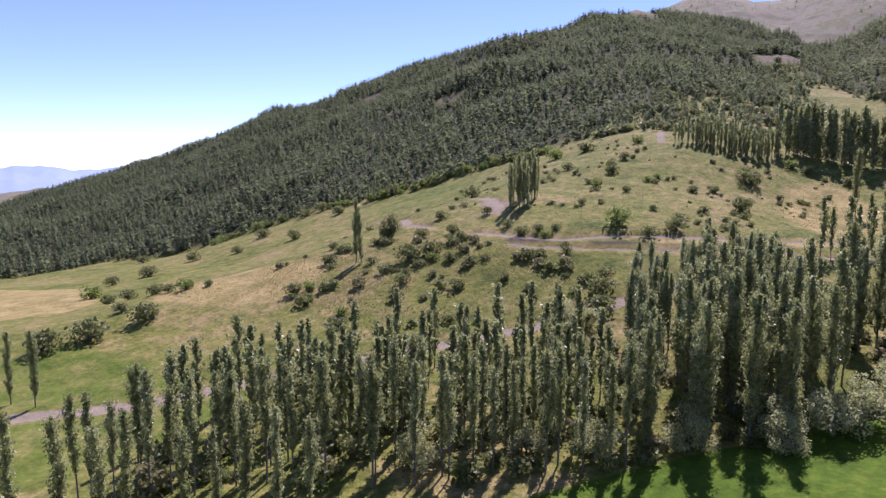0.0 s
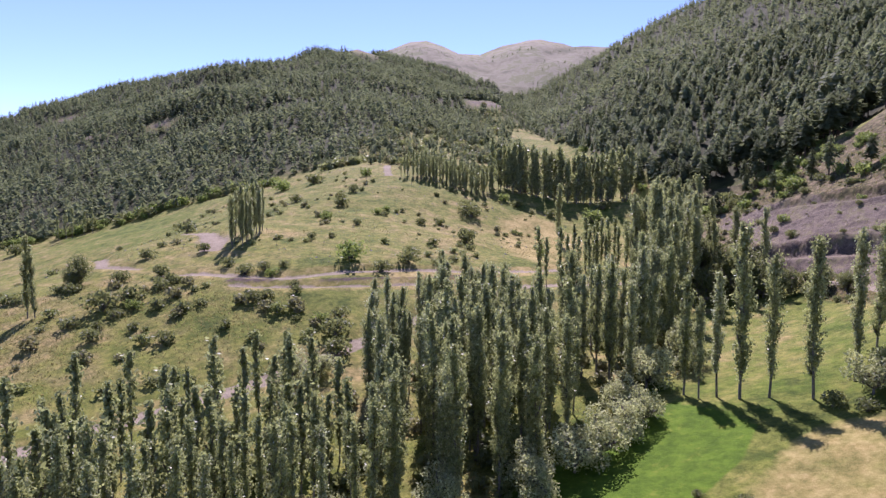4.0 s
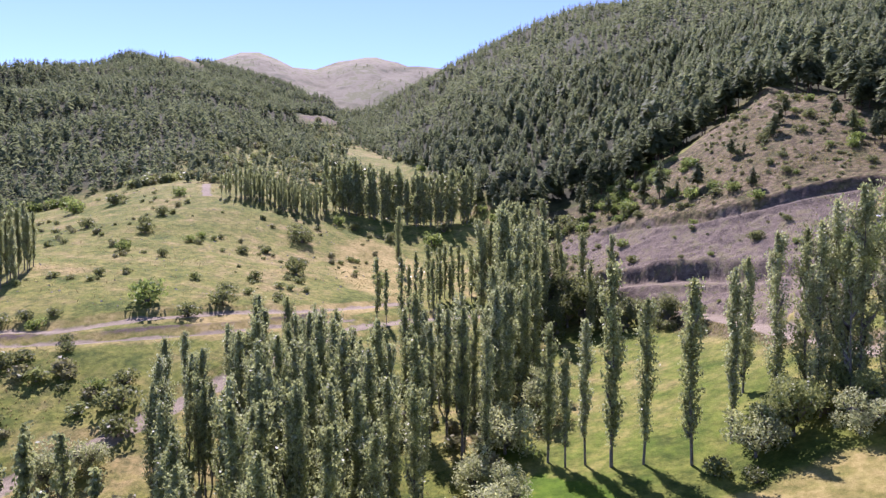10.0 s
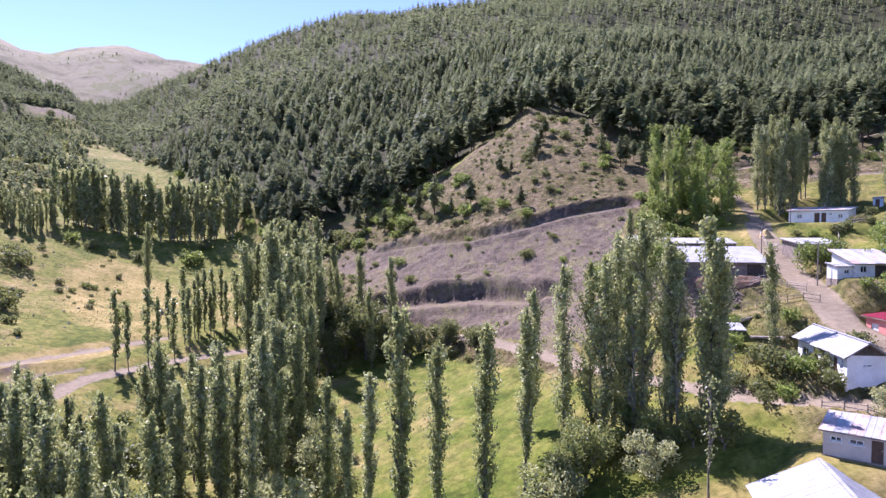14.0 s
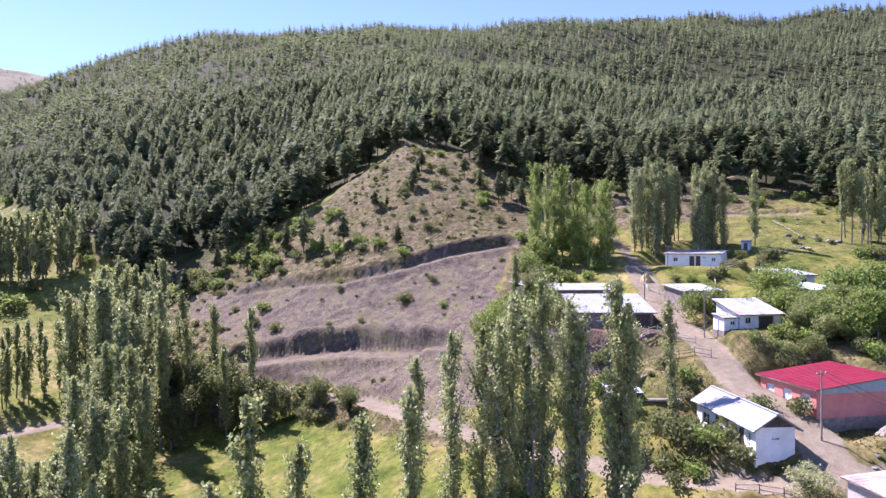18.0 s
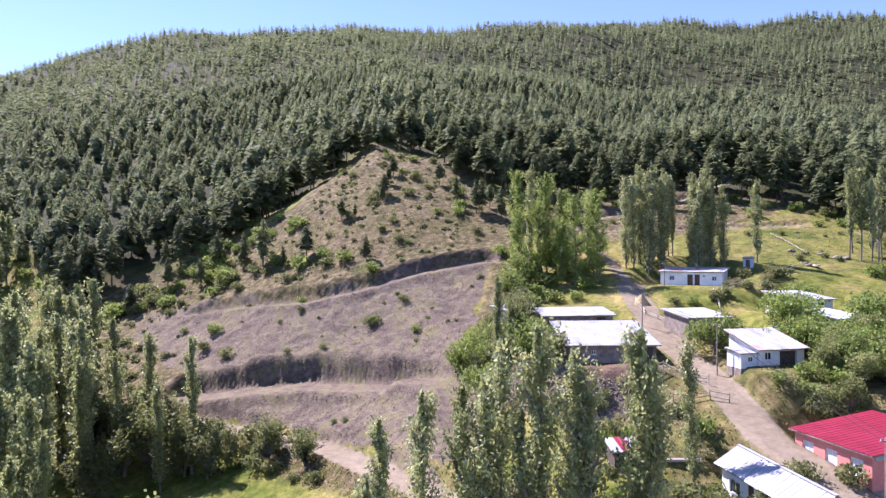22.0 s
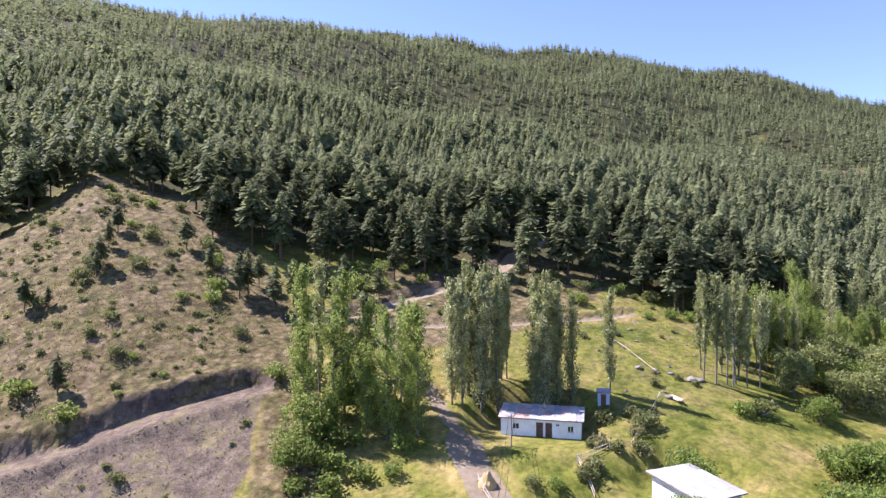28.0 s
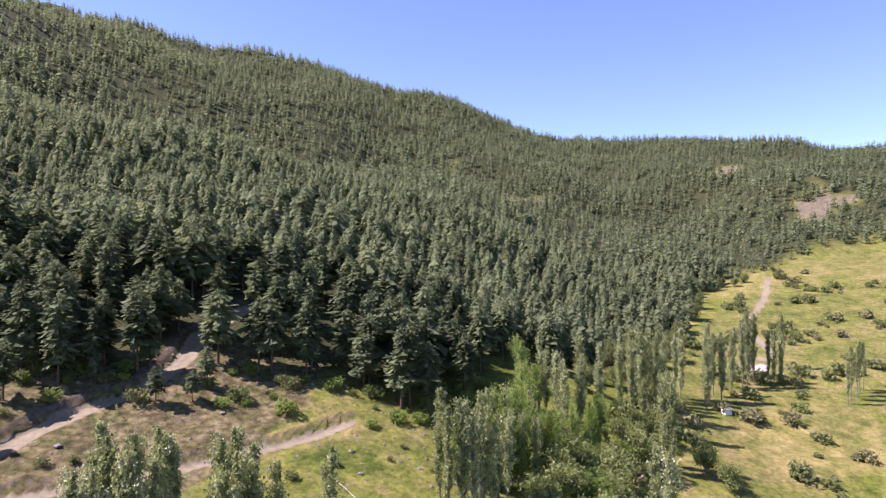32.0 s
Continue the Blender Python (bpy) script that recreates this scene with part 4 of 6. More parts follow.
for kinds, a, b, n, h, group in ROWS:
    h = h * 1.25 if group == "poplars by the east field" else h
    for k in range(n):
        u = (k + 0.5) / n
        x, y = a[0] + (b[0] - a[0]) * u + rows_rng.gauss(0, 0.7), a[1] + (b[1] - a[1]) * u + rows_rng.gauss(0, 0.7)
        s = rows_rng.choice(kinds)
        first = 18 if kinds in (POPLARS, FULL) else 15 if kinds is THIN else 14
        if group in FAR_GROUPS:
            far_rows.setdefault((group, first), []).append((x, y, h / first * rows_rng.uniform(0.82, 1.1), rows_rng.uniform(0, 6.28)))
            continue
        plant(s, x, y, h / first * rows_rng.uniform(0.82, 1.1), rows_rng.uniform(0, 360), group, tall=1.0)
for (group, first), places in far_rows.items():
    mass_of("poplar_row", FAR_GROUPS[group], "trees", FAR_TALL if first == 18 else FAR_THIN, places)
# poplars that stand alone: kind, x, y, height
LONE = ((0, 3, 65.5, 23), (1, 6.3, 65, 18.5), (2, 0, 67, 17), (2, -2.2, 67, 14), (0, -4.5, 69, 17), (1, 11, 63.5, 20), (2, 15.5, 67, 19), (3, 19, 78, 17), (1, -56, 174, 19.5), (0, -124, 48, 16.5), (3, -122.5, 48.6, 13), (0, -107, -27, 12), (1, -103, -24, 12.5), (3, 99.5, 118.5, 15), (3, 47, 74, 13.5), (0, 170, 105, 13), (1, 179, 98, 15), (3, 181, 95, 14), (1, 164, 92.5, 13), (0, 252, 69, 12), (2, 43, 107, 14), (2, 46, 110, 9), (1, 126, 88, 17), (0, 129, 90, 16), (1, 158, 106, 12), (0, 160, 103, 12), (1, 185, 101, 12), (0, 188, 98, 14), (3, 191, 97, 15), (1, 164, 91, 12), (0, 211, 87, 12), (1, 214, 84, 13), (2, 217, 86, 12), (0, 221, 82, 10), (1, 233, 72, 11), (2, 236, 73, 11), (0, 238, 70, 10), (3, 170, 108, 13), (0, 167, 92, 13), (1, 209, 93, 13), (2, 206, 94, 12), (0, 182, 103, 11), (0, 4, 127, 18), (1, -2, 132, 18), (3, -8, 136, 20), (0, -12, 140, 21), (1, -16, 146, 21), (3, -6, 130, 17), (0, -10, 130, 20), (1, -13, 134, 21), (3, 0, 122, 15))
for k, x, y, h in LONE:
    plant(POPLARS[k], x, y, h / 18 * (1.3 if x > 155 else 1.0), group="poplars that stand alone")
for x, y, h in ((27, 67, 15), (30.5, 64.5, 15), (118, 109.5, 16), (142, 110, 13), (135, 112, 14), (29, 55.5, 11)):
    plant(BARE[int(x) % 2], x, y, h / 15, group="dying poplars")

# -- broad trees and shrubs --
WILLOWS = [broad_shape(70 + k, 6, 3.0, 2600, 0.17, WILLOW_LEAF, "willow", "silver-grey willow at the edge of the green field", 0.12) for k in range(3)]
WALNUTS = [broad_shape(80 + k, 7, 4.0, 3200, 0.22, WALNUT_LEAF, "walnut_tree", "dense bright green walnut tree in a village garden", 0.2, 14) for k in range(2)]
DARK = [broad_shape(85 + k, 9, 3.2, 2600, 0.22, BUSH_LEAF, "dark_tree", "dark green broad-leaved tree by the stream", 0.1, 14) for k in range(2)]
for x, y, h in ((-17, 41, 6), (-13, 45, 7), (-11, 49, 7), (-9, 54, 6), (-8, 59, 5.5), (-15, 38, 5), (-31, 24, 6.5), (-38, 20, 5), (-45, 8, 6), (-24, 33, 6), (-12, 62, 6), (-10, 72, 8), (-6, 82, 8), (-10, 90, 8), (17, 62, 6), (26, 61, 5), (-80, 9, 6), (-60, 52, 6.5), (-58, 56, 5), (46.5, 55.8, 4)):
    plant(WILLOWS[int(abs(x)) % 3], x, y, h / 6, group="willows")
for x, y, h in ((67.5, 94, 6.2), (72, 91, 4.5), (85, 84, 7.5), (76, 86, 6), (78, 91, 6.5), (73.5, 79, 5.5), (79, 76, 6.5), (80, 80, 6), (76.5, 83, 5.5), (74, 76, 5), (80, 95, 5.5), (76, 88.5, 5.5), (92, 102, 5), (89, 80, 8), (94, 84, 7), (97, 76, 8.5), (102, 82, 7), (83, 77, 6.5), (106, 88, 7), (88, 88, 5.5), (78, 80, 5), (112, 74, 7), (100, 70, 7), (46, 103, 6.5), (41, 106, 6), (43, 114.5, 6.5), (41.8, 117, 5), (44.5, 112, 6), (46, 116, 6.5), (132, 104, 6), (137, 100, 7), (150, 108, 7), (146, 104, 6.5), (140, 107, 7), (155, 100, 6), (120, 98, 4.5), (58, 134, 6), (62, 137, 7), (70, 138, 7), (78, 140, 6)):
    plant(WALNUTS[int(x) % 2], x, y, h / 7, group="village trees")
for x, y, h in ((-5, 128, 11), (-1, 126, 12), (1, 131, 10), (4, 124, 9), (-4, 134, 10), (-10, 135, 11), (6, 121, 7), (-14, 139, 10), (-8, 122, 9), (3, 124, 8), (48, 110, 8), (46, 113, 7), (50, 115.5, 7), (44, 108, 6), (48, 119, 6), (53, 122, 6), (42, 111, 5), (48, 100, 4), (-131, 63, 8), (9, 122, 6), (14, 119, 6.5), (18, 113, 5), (-12, 104, 7), (46, 97, 5)):
    plant(DARK[int(abs(x)) % 2], x, y, h / 9, group="dark trees by the stream")
OLIVE = [broad_shape(90 + k, 7, 3.0, 2400, 0.2, OLIVE_LEAF, "broad_tree", "olive green broad-leaved tree on the slope", 0.12, 13) for k in range(2)]
for x, y, h in ((126, 104, 6.5), (133, 103, 7), (142, 103, 7), (152, 107, 7), (132, 96, 6), (147, 98, 7), (159, 96, 7), (129, 98, 5.5), (138, 96, 6), (143, 98, 6.5), (136, 105, 7), (140, 111, 7), (147, 108, 7), (165, 99, 6), (175, 96, 6), (172, 100, 7), (169, 86, 5), (166, 82, 4.5), (-14, 147, 8), (-8, 140, 8), (3, 128, 7), (-18, 154, 7), (-26, 178, 6), (21, 64, 7.5), (66, 77, 4), (68, 75.8, 4.5), (71, 76.5, 5), (74, 78.5, 5.5), (72, 80.5, 5), (70, 80, 4.5), (76, 77, 6), (74, 81, 6), (82, 79.5, 6), (79, 82, 6.5), (24, 66, 5), (28, 63.5, 5.5), (31, 62, 5), (22, 69, 5), (27, 68, 5), (33, 60, 4.5), (19, 64, 6)):
    plant(OLIVE[int(abs(x)) % 2], x, y, h / 7 * (1.3 if x > 120 else 1.0), group="olive green trees")
BUSHES = [bush_shape(100 + k, 2.0, 1.7, 420, 0.2, BUSH_LEAF, "rounded dark green thorn bush on the meadow") for k in range(4)]
GREENS = [bush_shape(110 + k, 2.2, 1.8, 420, 0.2, WALNUT_LEAF, "leafy bright green shrub") for k in range(2)]
DRYS = [bush_shape(120 + k, 1.6, 1.6, 300, 0.18, DRY_LEAF, "dry yellowish shrub on stony ground", "dry_shrub") for k in range(2)]
LOWS = [bush_shape(130 + k, 1.9, 1.7, 150, 0.34, g, "low shrub") for k, g in enumerate((BUSH_LEAF, BUSH_LEAF, DRY_LEAF, OLIVE_LEAF))]
# bushes that can be told apart: x, y, width
BIG = ((-165, 11, 5), (-160, 13, 4), (-172, 6, 5), (-178, 2, 5), (-155, 16, 5), (-150, 20, 3), (-101, 46, 4), (-104, 49, 3), (-67, 73, 4), (-69, 70, 3.5), (-83, 79, 2.5), (-80, 154, 3.2), (-78, 157, 2.4), (-86, 154, 1.6), (-108, 154, 3), (-104, 157, 2.4), (-187, 193, 6), (-180, 188, 4), (34.5, 143.5, 3.2), (24, 162, 2.4), (46, 167, 3), (38, 168, 3), (30, 170, 3.4), (22, 172, 3.2), (-64, 176, 1.8), (7, 130.4, 4.5), (15, 122.5, 4), (18, 117.5, 4.5), (12, 124.5, 4.5), (5, 131.5, 4), (48, 66, 4), (51, 69, 3.6), (53, 68, 3), (56, 66, 3), (78, 110, 2.4), (81, 108.5, 3), (76, 112, 2), (93, 115, 3.4), (96, 113, 2.4), (110, 104, 3.6), (113, 103, 4), (107, 116, 2), (112, 115, 1.6))
# before the long house, and on the dug slope
BIG += ((43, 68, 4), (45, 66, 3.5), (46.2, 63, 3.2), (44, 71, 4), (41, 67, 3.5), (45.5, 69.5, 3), (42, 64, 3), (40, 70, 3), (39, 63, 2.6), (34, 143, 3.2), (5, 159, 3.2), (7, 165, 3.8), (1, 174, 2.4), (9, 153, 3.1), (23, 157, 2.1), (19, 144, 1.7), (40, 135, 2.3), (41, 146, 2.4), (12, 182, 3.8), (8, 195, 2.2), (14, 171, 1.6), (25, 142, 1.7))
# the same on the far hillside
BIG += ((-132, -19, 8.0), (-133, -11, 8.0), (-136, 1, 7.6), (-262, 34, 7.6), (-211, 4, 7.1), (-256, 19, 6.1), (-149, -1, 4.2), (-132, 45, 4.4), (-122, 30, 4.7), (-120, 33, 4.0), (-257, 96, 8.0), (-299, 99, 8.0), (-132, 63, 5.6), (-151, 110, 6.7), (-81, 96, 8.0), (-70, 104, 5.7), (-73, 141, 6.9), (-88, 177, 8.0), (-126, 153, 5.1), (-114, 130, 4.6), (-101, 107, 3.2), (-72, 96, 4.8), (-94, 82, 3.5), (-108, 66, 3.5), (-104, 57, 3.3), (-122, 67, 4.5), (-281, 133, 8.0), (-314, 131, 8.0), (-369, 135, 8.0), (-352, 93, 8.0), (-297, 63, 8.0), (-391, 64, 8.0), (-60, 63, 5.5), (-64, 68, 5.8), (-100, 30, 3.6), (-275, 76, 6.0), (-146, 54, 3.6), (-83, 207, 4.6), (-69, 205, 5.6), (-54, 151, 3.5), (0.5, 41, 1.4), (5, 40, 1.8), (13, 60.5, 3.4), (16, 57.5, 2.6), (-89, 208, 5.8), (-104, 81, 3.5), (-118, 87, 3.8), (-73, 110, 4.6), (-122, 148, 5.5), (-176, 181, 8.0), (-164, 186, 7.0), (-92, 181, 6.8), (-85, 69, 4.5), (-80, 76, 2.8), (-91, 81, 3.1), (-97, 79, 4.3), (-108, 59, 6.1), (-110, 54, 7.2), (-115, 72, 4.6), (-143, 193, 5.7), (-130, 166, 5.0), (-92, 148, 3.7), (-89, 156, 3.5), (-88, 228, 5.1), (-54, 207, 8.0), (-53, 218, 6.4), (-130, 80, 4.4), (-142, 149, 4.9), (-103, 130, 3.5), (-107, 147, 3.5), (-75, 125, 3.6), (-91, 85, 2.7))
for k, (x, y, w) in enumerate(BIG):
    plant((GREENS if k % 5 == 4 else BUSHES)[k % 2], x, y, w / 3.3, group="bushes")


def scattered(rng, n, patch, keep):
    """Places inside a patch of the plan that suit keep(x, y)."""
    xs, ys = [p[0] for p in patch], [p[1] for p in patch]
    x, y = rng.uniform(min(xs), max(xs), n * 12), rng.uniform(min(ys), max(ys), n * 12)
    ok = (inside(patch, x, y) > 0) & keep(x, y)
    return x[ok][:n], y[ok][:n]


def off_ways(x, y, gap=2.5):
    ok = np.ones(np.shape(x), bool)
    for line, half, _, _ in WAYS:
        ok &= along(line, x, y)[0] > half + gap
    return ok


HILL = ((-175, 60), (-120, 84), (-84, 90), (-56, 118), (-52, 150), (-70, 205), (-100, 215), (-150, 235), (-205, 215), (-200, 120))
LOWER = ((-150, 45), (-120, 72), (-86, 78), (-64, 68), (-72, 50), (-84, 30), (-110, 20), (-150, 30))
UPHILL = ((-200, 225), (-62, 236), (-90, 262), (-140, 320), (-165, 400), (-215, 500), (-255, 560), (-270, 480), (-225, 330))
HEAD_WOOD = ((-225, 395), (-180, 350), (-128, 335), (-92, 332), (-116, 385), (-148, 430), (-178, 475), (-230, 560), (-330, 800), (-420, 900), (-440, 800), (-310, 560))
HIGH_MOOR = ((-1300, 1500), (-500, 1500), (-300, 2300), (-700, 2450), (-1400, 2150))
SLOPE = ((96, 112), (128, 108), (150, 125), (150, 168), (110, 172), (96, 168), (92, 140))
GARDEN = ((40, 78), (57, 72), (57, 64), (44, 60), (36, 70))
EAST = ((150, 95), (190, 108), (260, 98), (340, 84), (420, 60), (380, 20), (300, 30), (240, 40), (180, 60))
GROVE = ((-64, -24), (-26, 28), (-16, 40), (-10, 66), (-10, 90), (-18, 116), (-34, 112), (-42, 84), (-46, 56), (-60, 36), (-78, 8), (-82, -10))
VILLAGE = ((70, 78), (100, 66), (114, 78), (108, 92), (92, 90), (80, 84))
BELOW = ((44, 62), (50, 75), (56, 80), (52, 90), (44, 98), (38, 88), (34, 74))
SIDE = ((64, 60), (72, 66), (80, 80), (74, 78), (62, 80), (60, 77))
YARD = ((76, 110), (90, 106), (98, 111), (93, 113.5), (80, 113))
MASSED = {"shrubs below the lane": "rough shrubs on the bank below the lane", "bushes on the hill": "small bushes scattered over the hill pasture", "low shrubs on the mound": "low brown-green shrubs on the stony mound", "bushes above the road": "bushes on the bank above the road", "shrubs on the dug slope": "small shrubs on the dug gravel slope", "undergrowth of the grove": "dark undergrowth between the poplar stems", "bushes above the pasture": "scattered bushes on the upper pasture", "bushes on the stony bank": "rough scrub on the stony bank beside the dug slope", "bushes on the mound": "rounded dark green bushes on the stony mound", "bushes by the east field": "bushes and shrubs round the east field"}
bush_rng = np.random.default_rng(8)
for patch, n, kinds, lo, hi, group in ((GROVE, 190, LOWS, 0.6, 1.5, "undergrowth of the grove"), (VILLAGE, 26, GREENS + BUSHES, 0.6, 1.3, "garden bushes"), (BELOW, 30, DRYS + BUSHES + GREENS, 0.35, 1.0, "shrubs below the lane"), (SIDE, 22, BUSHES + GREENS + DRYS, 0.4, 1.1, "garden bushes"), (YARD, 10, BUSHES + DRYS, 0.6, 1.2, "bushes before the cottage"), (HILL, 220, LOWS, 0.2, 0.9, "bushes on the hill"), (LOWER, 70, LOWS, 0.5, 1.3, "bushes above the road"), (UPHILL, 420, LOWS, 0.7, 2.3, "bushes above the pasture"), (MOUND, 480, LOWS, 0.15, 0.5, "low shrubs on the mound"), (MOUND, 56, BUSHES + BUSHES + GREENS[:1], 0.5, 1.25, "bushes on the mound"), (SLOPE, 34, BUSHES + DRYS, 0.3, 0.7, "bushes on the slope"), (BANK, 26, DRYS + BUSHES, 0.5, 1.1, "shrubs on the bank"), (GARDEN, 16, DRYS + GREENS, 0.4, 0.9, "garden shrubs"), (EAST, 150, LOWS, 0.4, 1.9, "bushes by the east field"), (LEFT_BANK, 80, LOWS, 0.3, 1.0, "bushes on the stony bank"), (SCAR, 30, LOWS, 0.15, 0.45, "shrubs on the dug slope")):
    bx, by = scattered(bush_rng, n, patch, lambda x, y: off_ways(x, y) & ((wave(x, y, 11, 3.0) > 0.0) if patch in (HILL, EAST, UPHILL) else True))
    if group in MASSED:
        mass_of("bushes", MASSED[group], "bushes", kinds, [(x, y, bush_rng.uniform(lo, hi), bush_rng.uniform(0, 6.28)) for x, y in zip(bx, by)])
        continue
    for x, y in zip(bx, by):
        plant(kinds[int(bush_rng.integers(len(kinds)))], float(x), float(y), float(bush_rng.uniform(lo, hi) ** 1.2), group=group)

# light green shrubs along the foot of the woods, and trees among the houses
edge_rng = np.random.default_rng(9)
fringe = []
for az0, az1, n, lo, hi in ((-2, 24, 84, 0.7, 1.9), (-66, -28, 60, 0.5, 1.3), (56, 84, 70, 1.0, 2.6)):
    for k in range(n):
        a = edge_rng.uniform(az0, az1)
        r = float(wood_edge(a)) + edge_rng.uniform(-8, 5)
        x, y = HUB[0] - r * math.sin(math.radians(a)), HUB[1] + r * math.cos(math.radians(a))
        if az0 == -2 and k % 3 == 0:
            x, y = -22 + k * 0.62 + edge_rng.normal(0, 2), 203 - 0.02 * k + edge_rng.normal(0, 3)
        if off_ways(np.array([x]), np.array([y]), 1.0)[0]:
            fringe.append((x, y, edge_rng.uniform(lo, hi), edge_rng.uniform(0, 6.28)))
mass_of("bushes", "leafy green and dark shrubs along the foot of the pine woods", "bushes", GREENS + BUSHES[:1], fringe)
for k in range(26):
    a = edge_rng.uniform(-90, -72)
    r = float(wood_edge(a)) - abs(edge_rng.normal(0, 16))
    x, y = HUB[0] - r * math.sin(math.radians(a)), HUB[1] + r * math.cos(math.radians(a))
    plant((DARK + OLIVE)[k % 4], x, y, edge_rng.uniform(0.5, 1.0), group="trees by the east field")
vx, vy = scattered(edge_rng, 20, VILLAGE, lambda x, y: off_ways(x, y, 1.5) & np.all([np.hypot(x - p[0], y - p[1]) > p[3] + 0.5 for p in PADS], 0))
for x, y in zip(vx, vy):
    plant(WALNUTS[int(x) % 2], float(x), float(y), edge_rng.uniform(0.6, 1.1), group="village trees")
for x, y, w in ((21, 183, 1.5), (25, 175, 1.7), (38, 159, 1.3), (10, 190, 1.8), (29, 197, 1.0), (68, 187, 1.3), (30, 174, 1.3), (34, 168, 1.3), (7, 187, 1.3), (65, 178, 1.4), (63, 175, 1.2), (67, 79.5, 1.0), (65.5, 78.5, 0.8), (69, 77.5, 1.1), (64, 80.5, 0.7), (71, 78, 1.3), (95, 170, 1.2), (98, 176, 1.3), (104, 168, 1.0), (116, 168, 1.0), (88, 160, 1.1), (59, 128, 1.2), (61, 131, 1.5), (57, 126, 1.0), (63, 127, 1.1), (66, 125, 0.9), (60, 135, 1.6), (65, 133, 1.4), (70, 128, 1.2), (73, 134, 1.3), (56, 131, 1.0), (72, 141, 1.3), (68, 149, 1.5), (75, 146, 1.2), (64, 151, 1.2)):
    plant(GREENS[int(x) % 2], x, y, w, group="leafy green shrubs")

# -- pines: the nearest as trees of their own, the far woods as one mass --
PINES = [pine_shape(200 + k, 13, w) for k, w in enumerate((2.7, 3.1, 2.4, 3.4))]


def wood_places(rng, r0, r1, az0, az1, gap):
    """Places in the woods between two distances and directions round the hub, about gap metres apart."""
    lo, hi = math.radians(az0), math.radians(az1)
    n = int(0.5 * (hi - lo) * (r1**2 - r0**2) / gap**2)
    r, a = np.sqrt(rng.uniform(r0**2, r1**2, n)), rng.uniform(lo, hi, n)
    x, y = HUB[0] - r * np.sin(a), HUB[1] + r * np.cos(a)
    az, _ = polar(x, y)
    foot, crest = wood_edge(az), ring(CREST, az)[0]
    ok = (r > foot + 6 * wave(x, y, 19)) & (r < crest + 60) & (inside(MOUND, x, y) < -1) & (inside(SCAR, x, y) < -3) & (inside(OPEN_SLOPE, x, y) < 0) & off_ways(x, y, 1.5)
    for px, py, pr in GLADES:
        ok &= np.hypot(x - px, (y - py) * 1.6) > pr * (1 + 0.5 * wave(x, y, 7))
    x, y = x[ok], y[ok]
    # thin out what stands too close
    cell = {}
    keep = []
    for i, (px, py) in enumerate(zip(x, y)):
        c = (int(px // (gap * 0.75)), int(py // (gap * 0.75)))
        if c not in cell:
            cell[c] = 1
            keep.append(i)
    return x[keep], y[keep]


pine_rng = np.random.default_rng(21)
near_x, near_y = wood_places(pine_rng, 100, 215, -92, 24, 4.6)
order = np.argsort(np.hypot(near_x - 40, near_y - 80))
for i in order[:300]:
    plant(PINES[int(pine_rng.integers(4))], float(near_x[i]), float(near_y[i]), float(pine_rng.uniform(0.7, 1.2)), group="pines at the edge of the woods", sink=0.3)
rest = order[300:]
for x, y, h in ((119, 166, 8), (113, 158, 6), (117, 155, 5), (121, 156, 7), (111, 168, 5), (52, 199, 6), (48, 190, 5), (55, 205, 6), (40, 186, 4), (78, 158, 9), (74, 163, 8), (80, 166, 10), (76, 170, 9), (103, 146, 2.6), (70, 176, 9), (66, 184, 7), (18, 187, 12), (27, 178, 8), (38, 165, 6), (37, 188, 6), (22, 181, 5.5), (14, 193, 9), (8, 201, 11), (68, 175, 9), (72, 169, 9), (73, 178, 6.5), (65, 194, 7), (72, 199, 9), (49, 192, 6.5), (4, 197, 8), (-4, 205, 9), (-12, 200, 8), (100, 172, 9), (92, 166, 7), (106, 175, 10), (127, 174, 9), (88, 172, 8)):
    plant(PINES[int(x) % 4], x, y, h / 13, group="young pines", sink=0.3)


def wood_mass(name, label, rng, x, y, h0, h1, count, spread, wide):
    """Many pines in one mesh."""
    shapes = [pads(np.random.default_rng(300 + k), 1.0, wide * (0.85 + 0.06 * k), count, 0.06 + 0.02 * k, spread, 0.62, -0.3, 0.45) for k in range(6)]
    z = on_ground(x, y)
    kind = rng.integers(0, 6, len(x))
    height = rng.uniform(h0 * 0.8, h1 * 1.08, len(x)) * (0.85 + 0.25 * wave(x, y, 40, 3.0))
    vs, n = [], 0
    for k, (v, f) in enumerate(shapes):
        i = np.where(kind == k)[0]
        turn = rng.uniform(0, 2 * np.pi, len(i))
        c, s = np.cos(turn)[:, None], np.sin(turn)[:, None]
        broad = height[i] * rng.uniform(0.8, 1.25, len(i))
        px = (v[None, :, 0] * c - v[None, :, 1] * s) * broad[:, None] + x[i][:, None]
        py = (v[None, :, 0] * s + v[None, :, 1] * c) * broad[:, None] + y[i][:, None]
        pz = v[None, :, 2] * height[i][:, None] + z[i][:, None] - 0.3
        vs.append(np.stack([px, py, pz], -1).reshape(-1, 3))
    v = np.concatenate(vs)
    return tagged(new(name, mesh_of(name, v, np.arange(len(v)).reshape(-1, 3), PINE_LEAF)), label, "woods", kind="stuff")


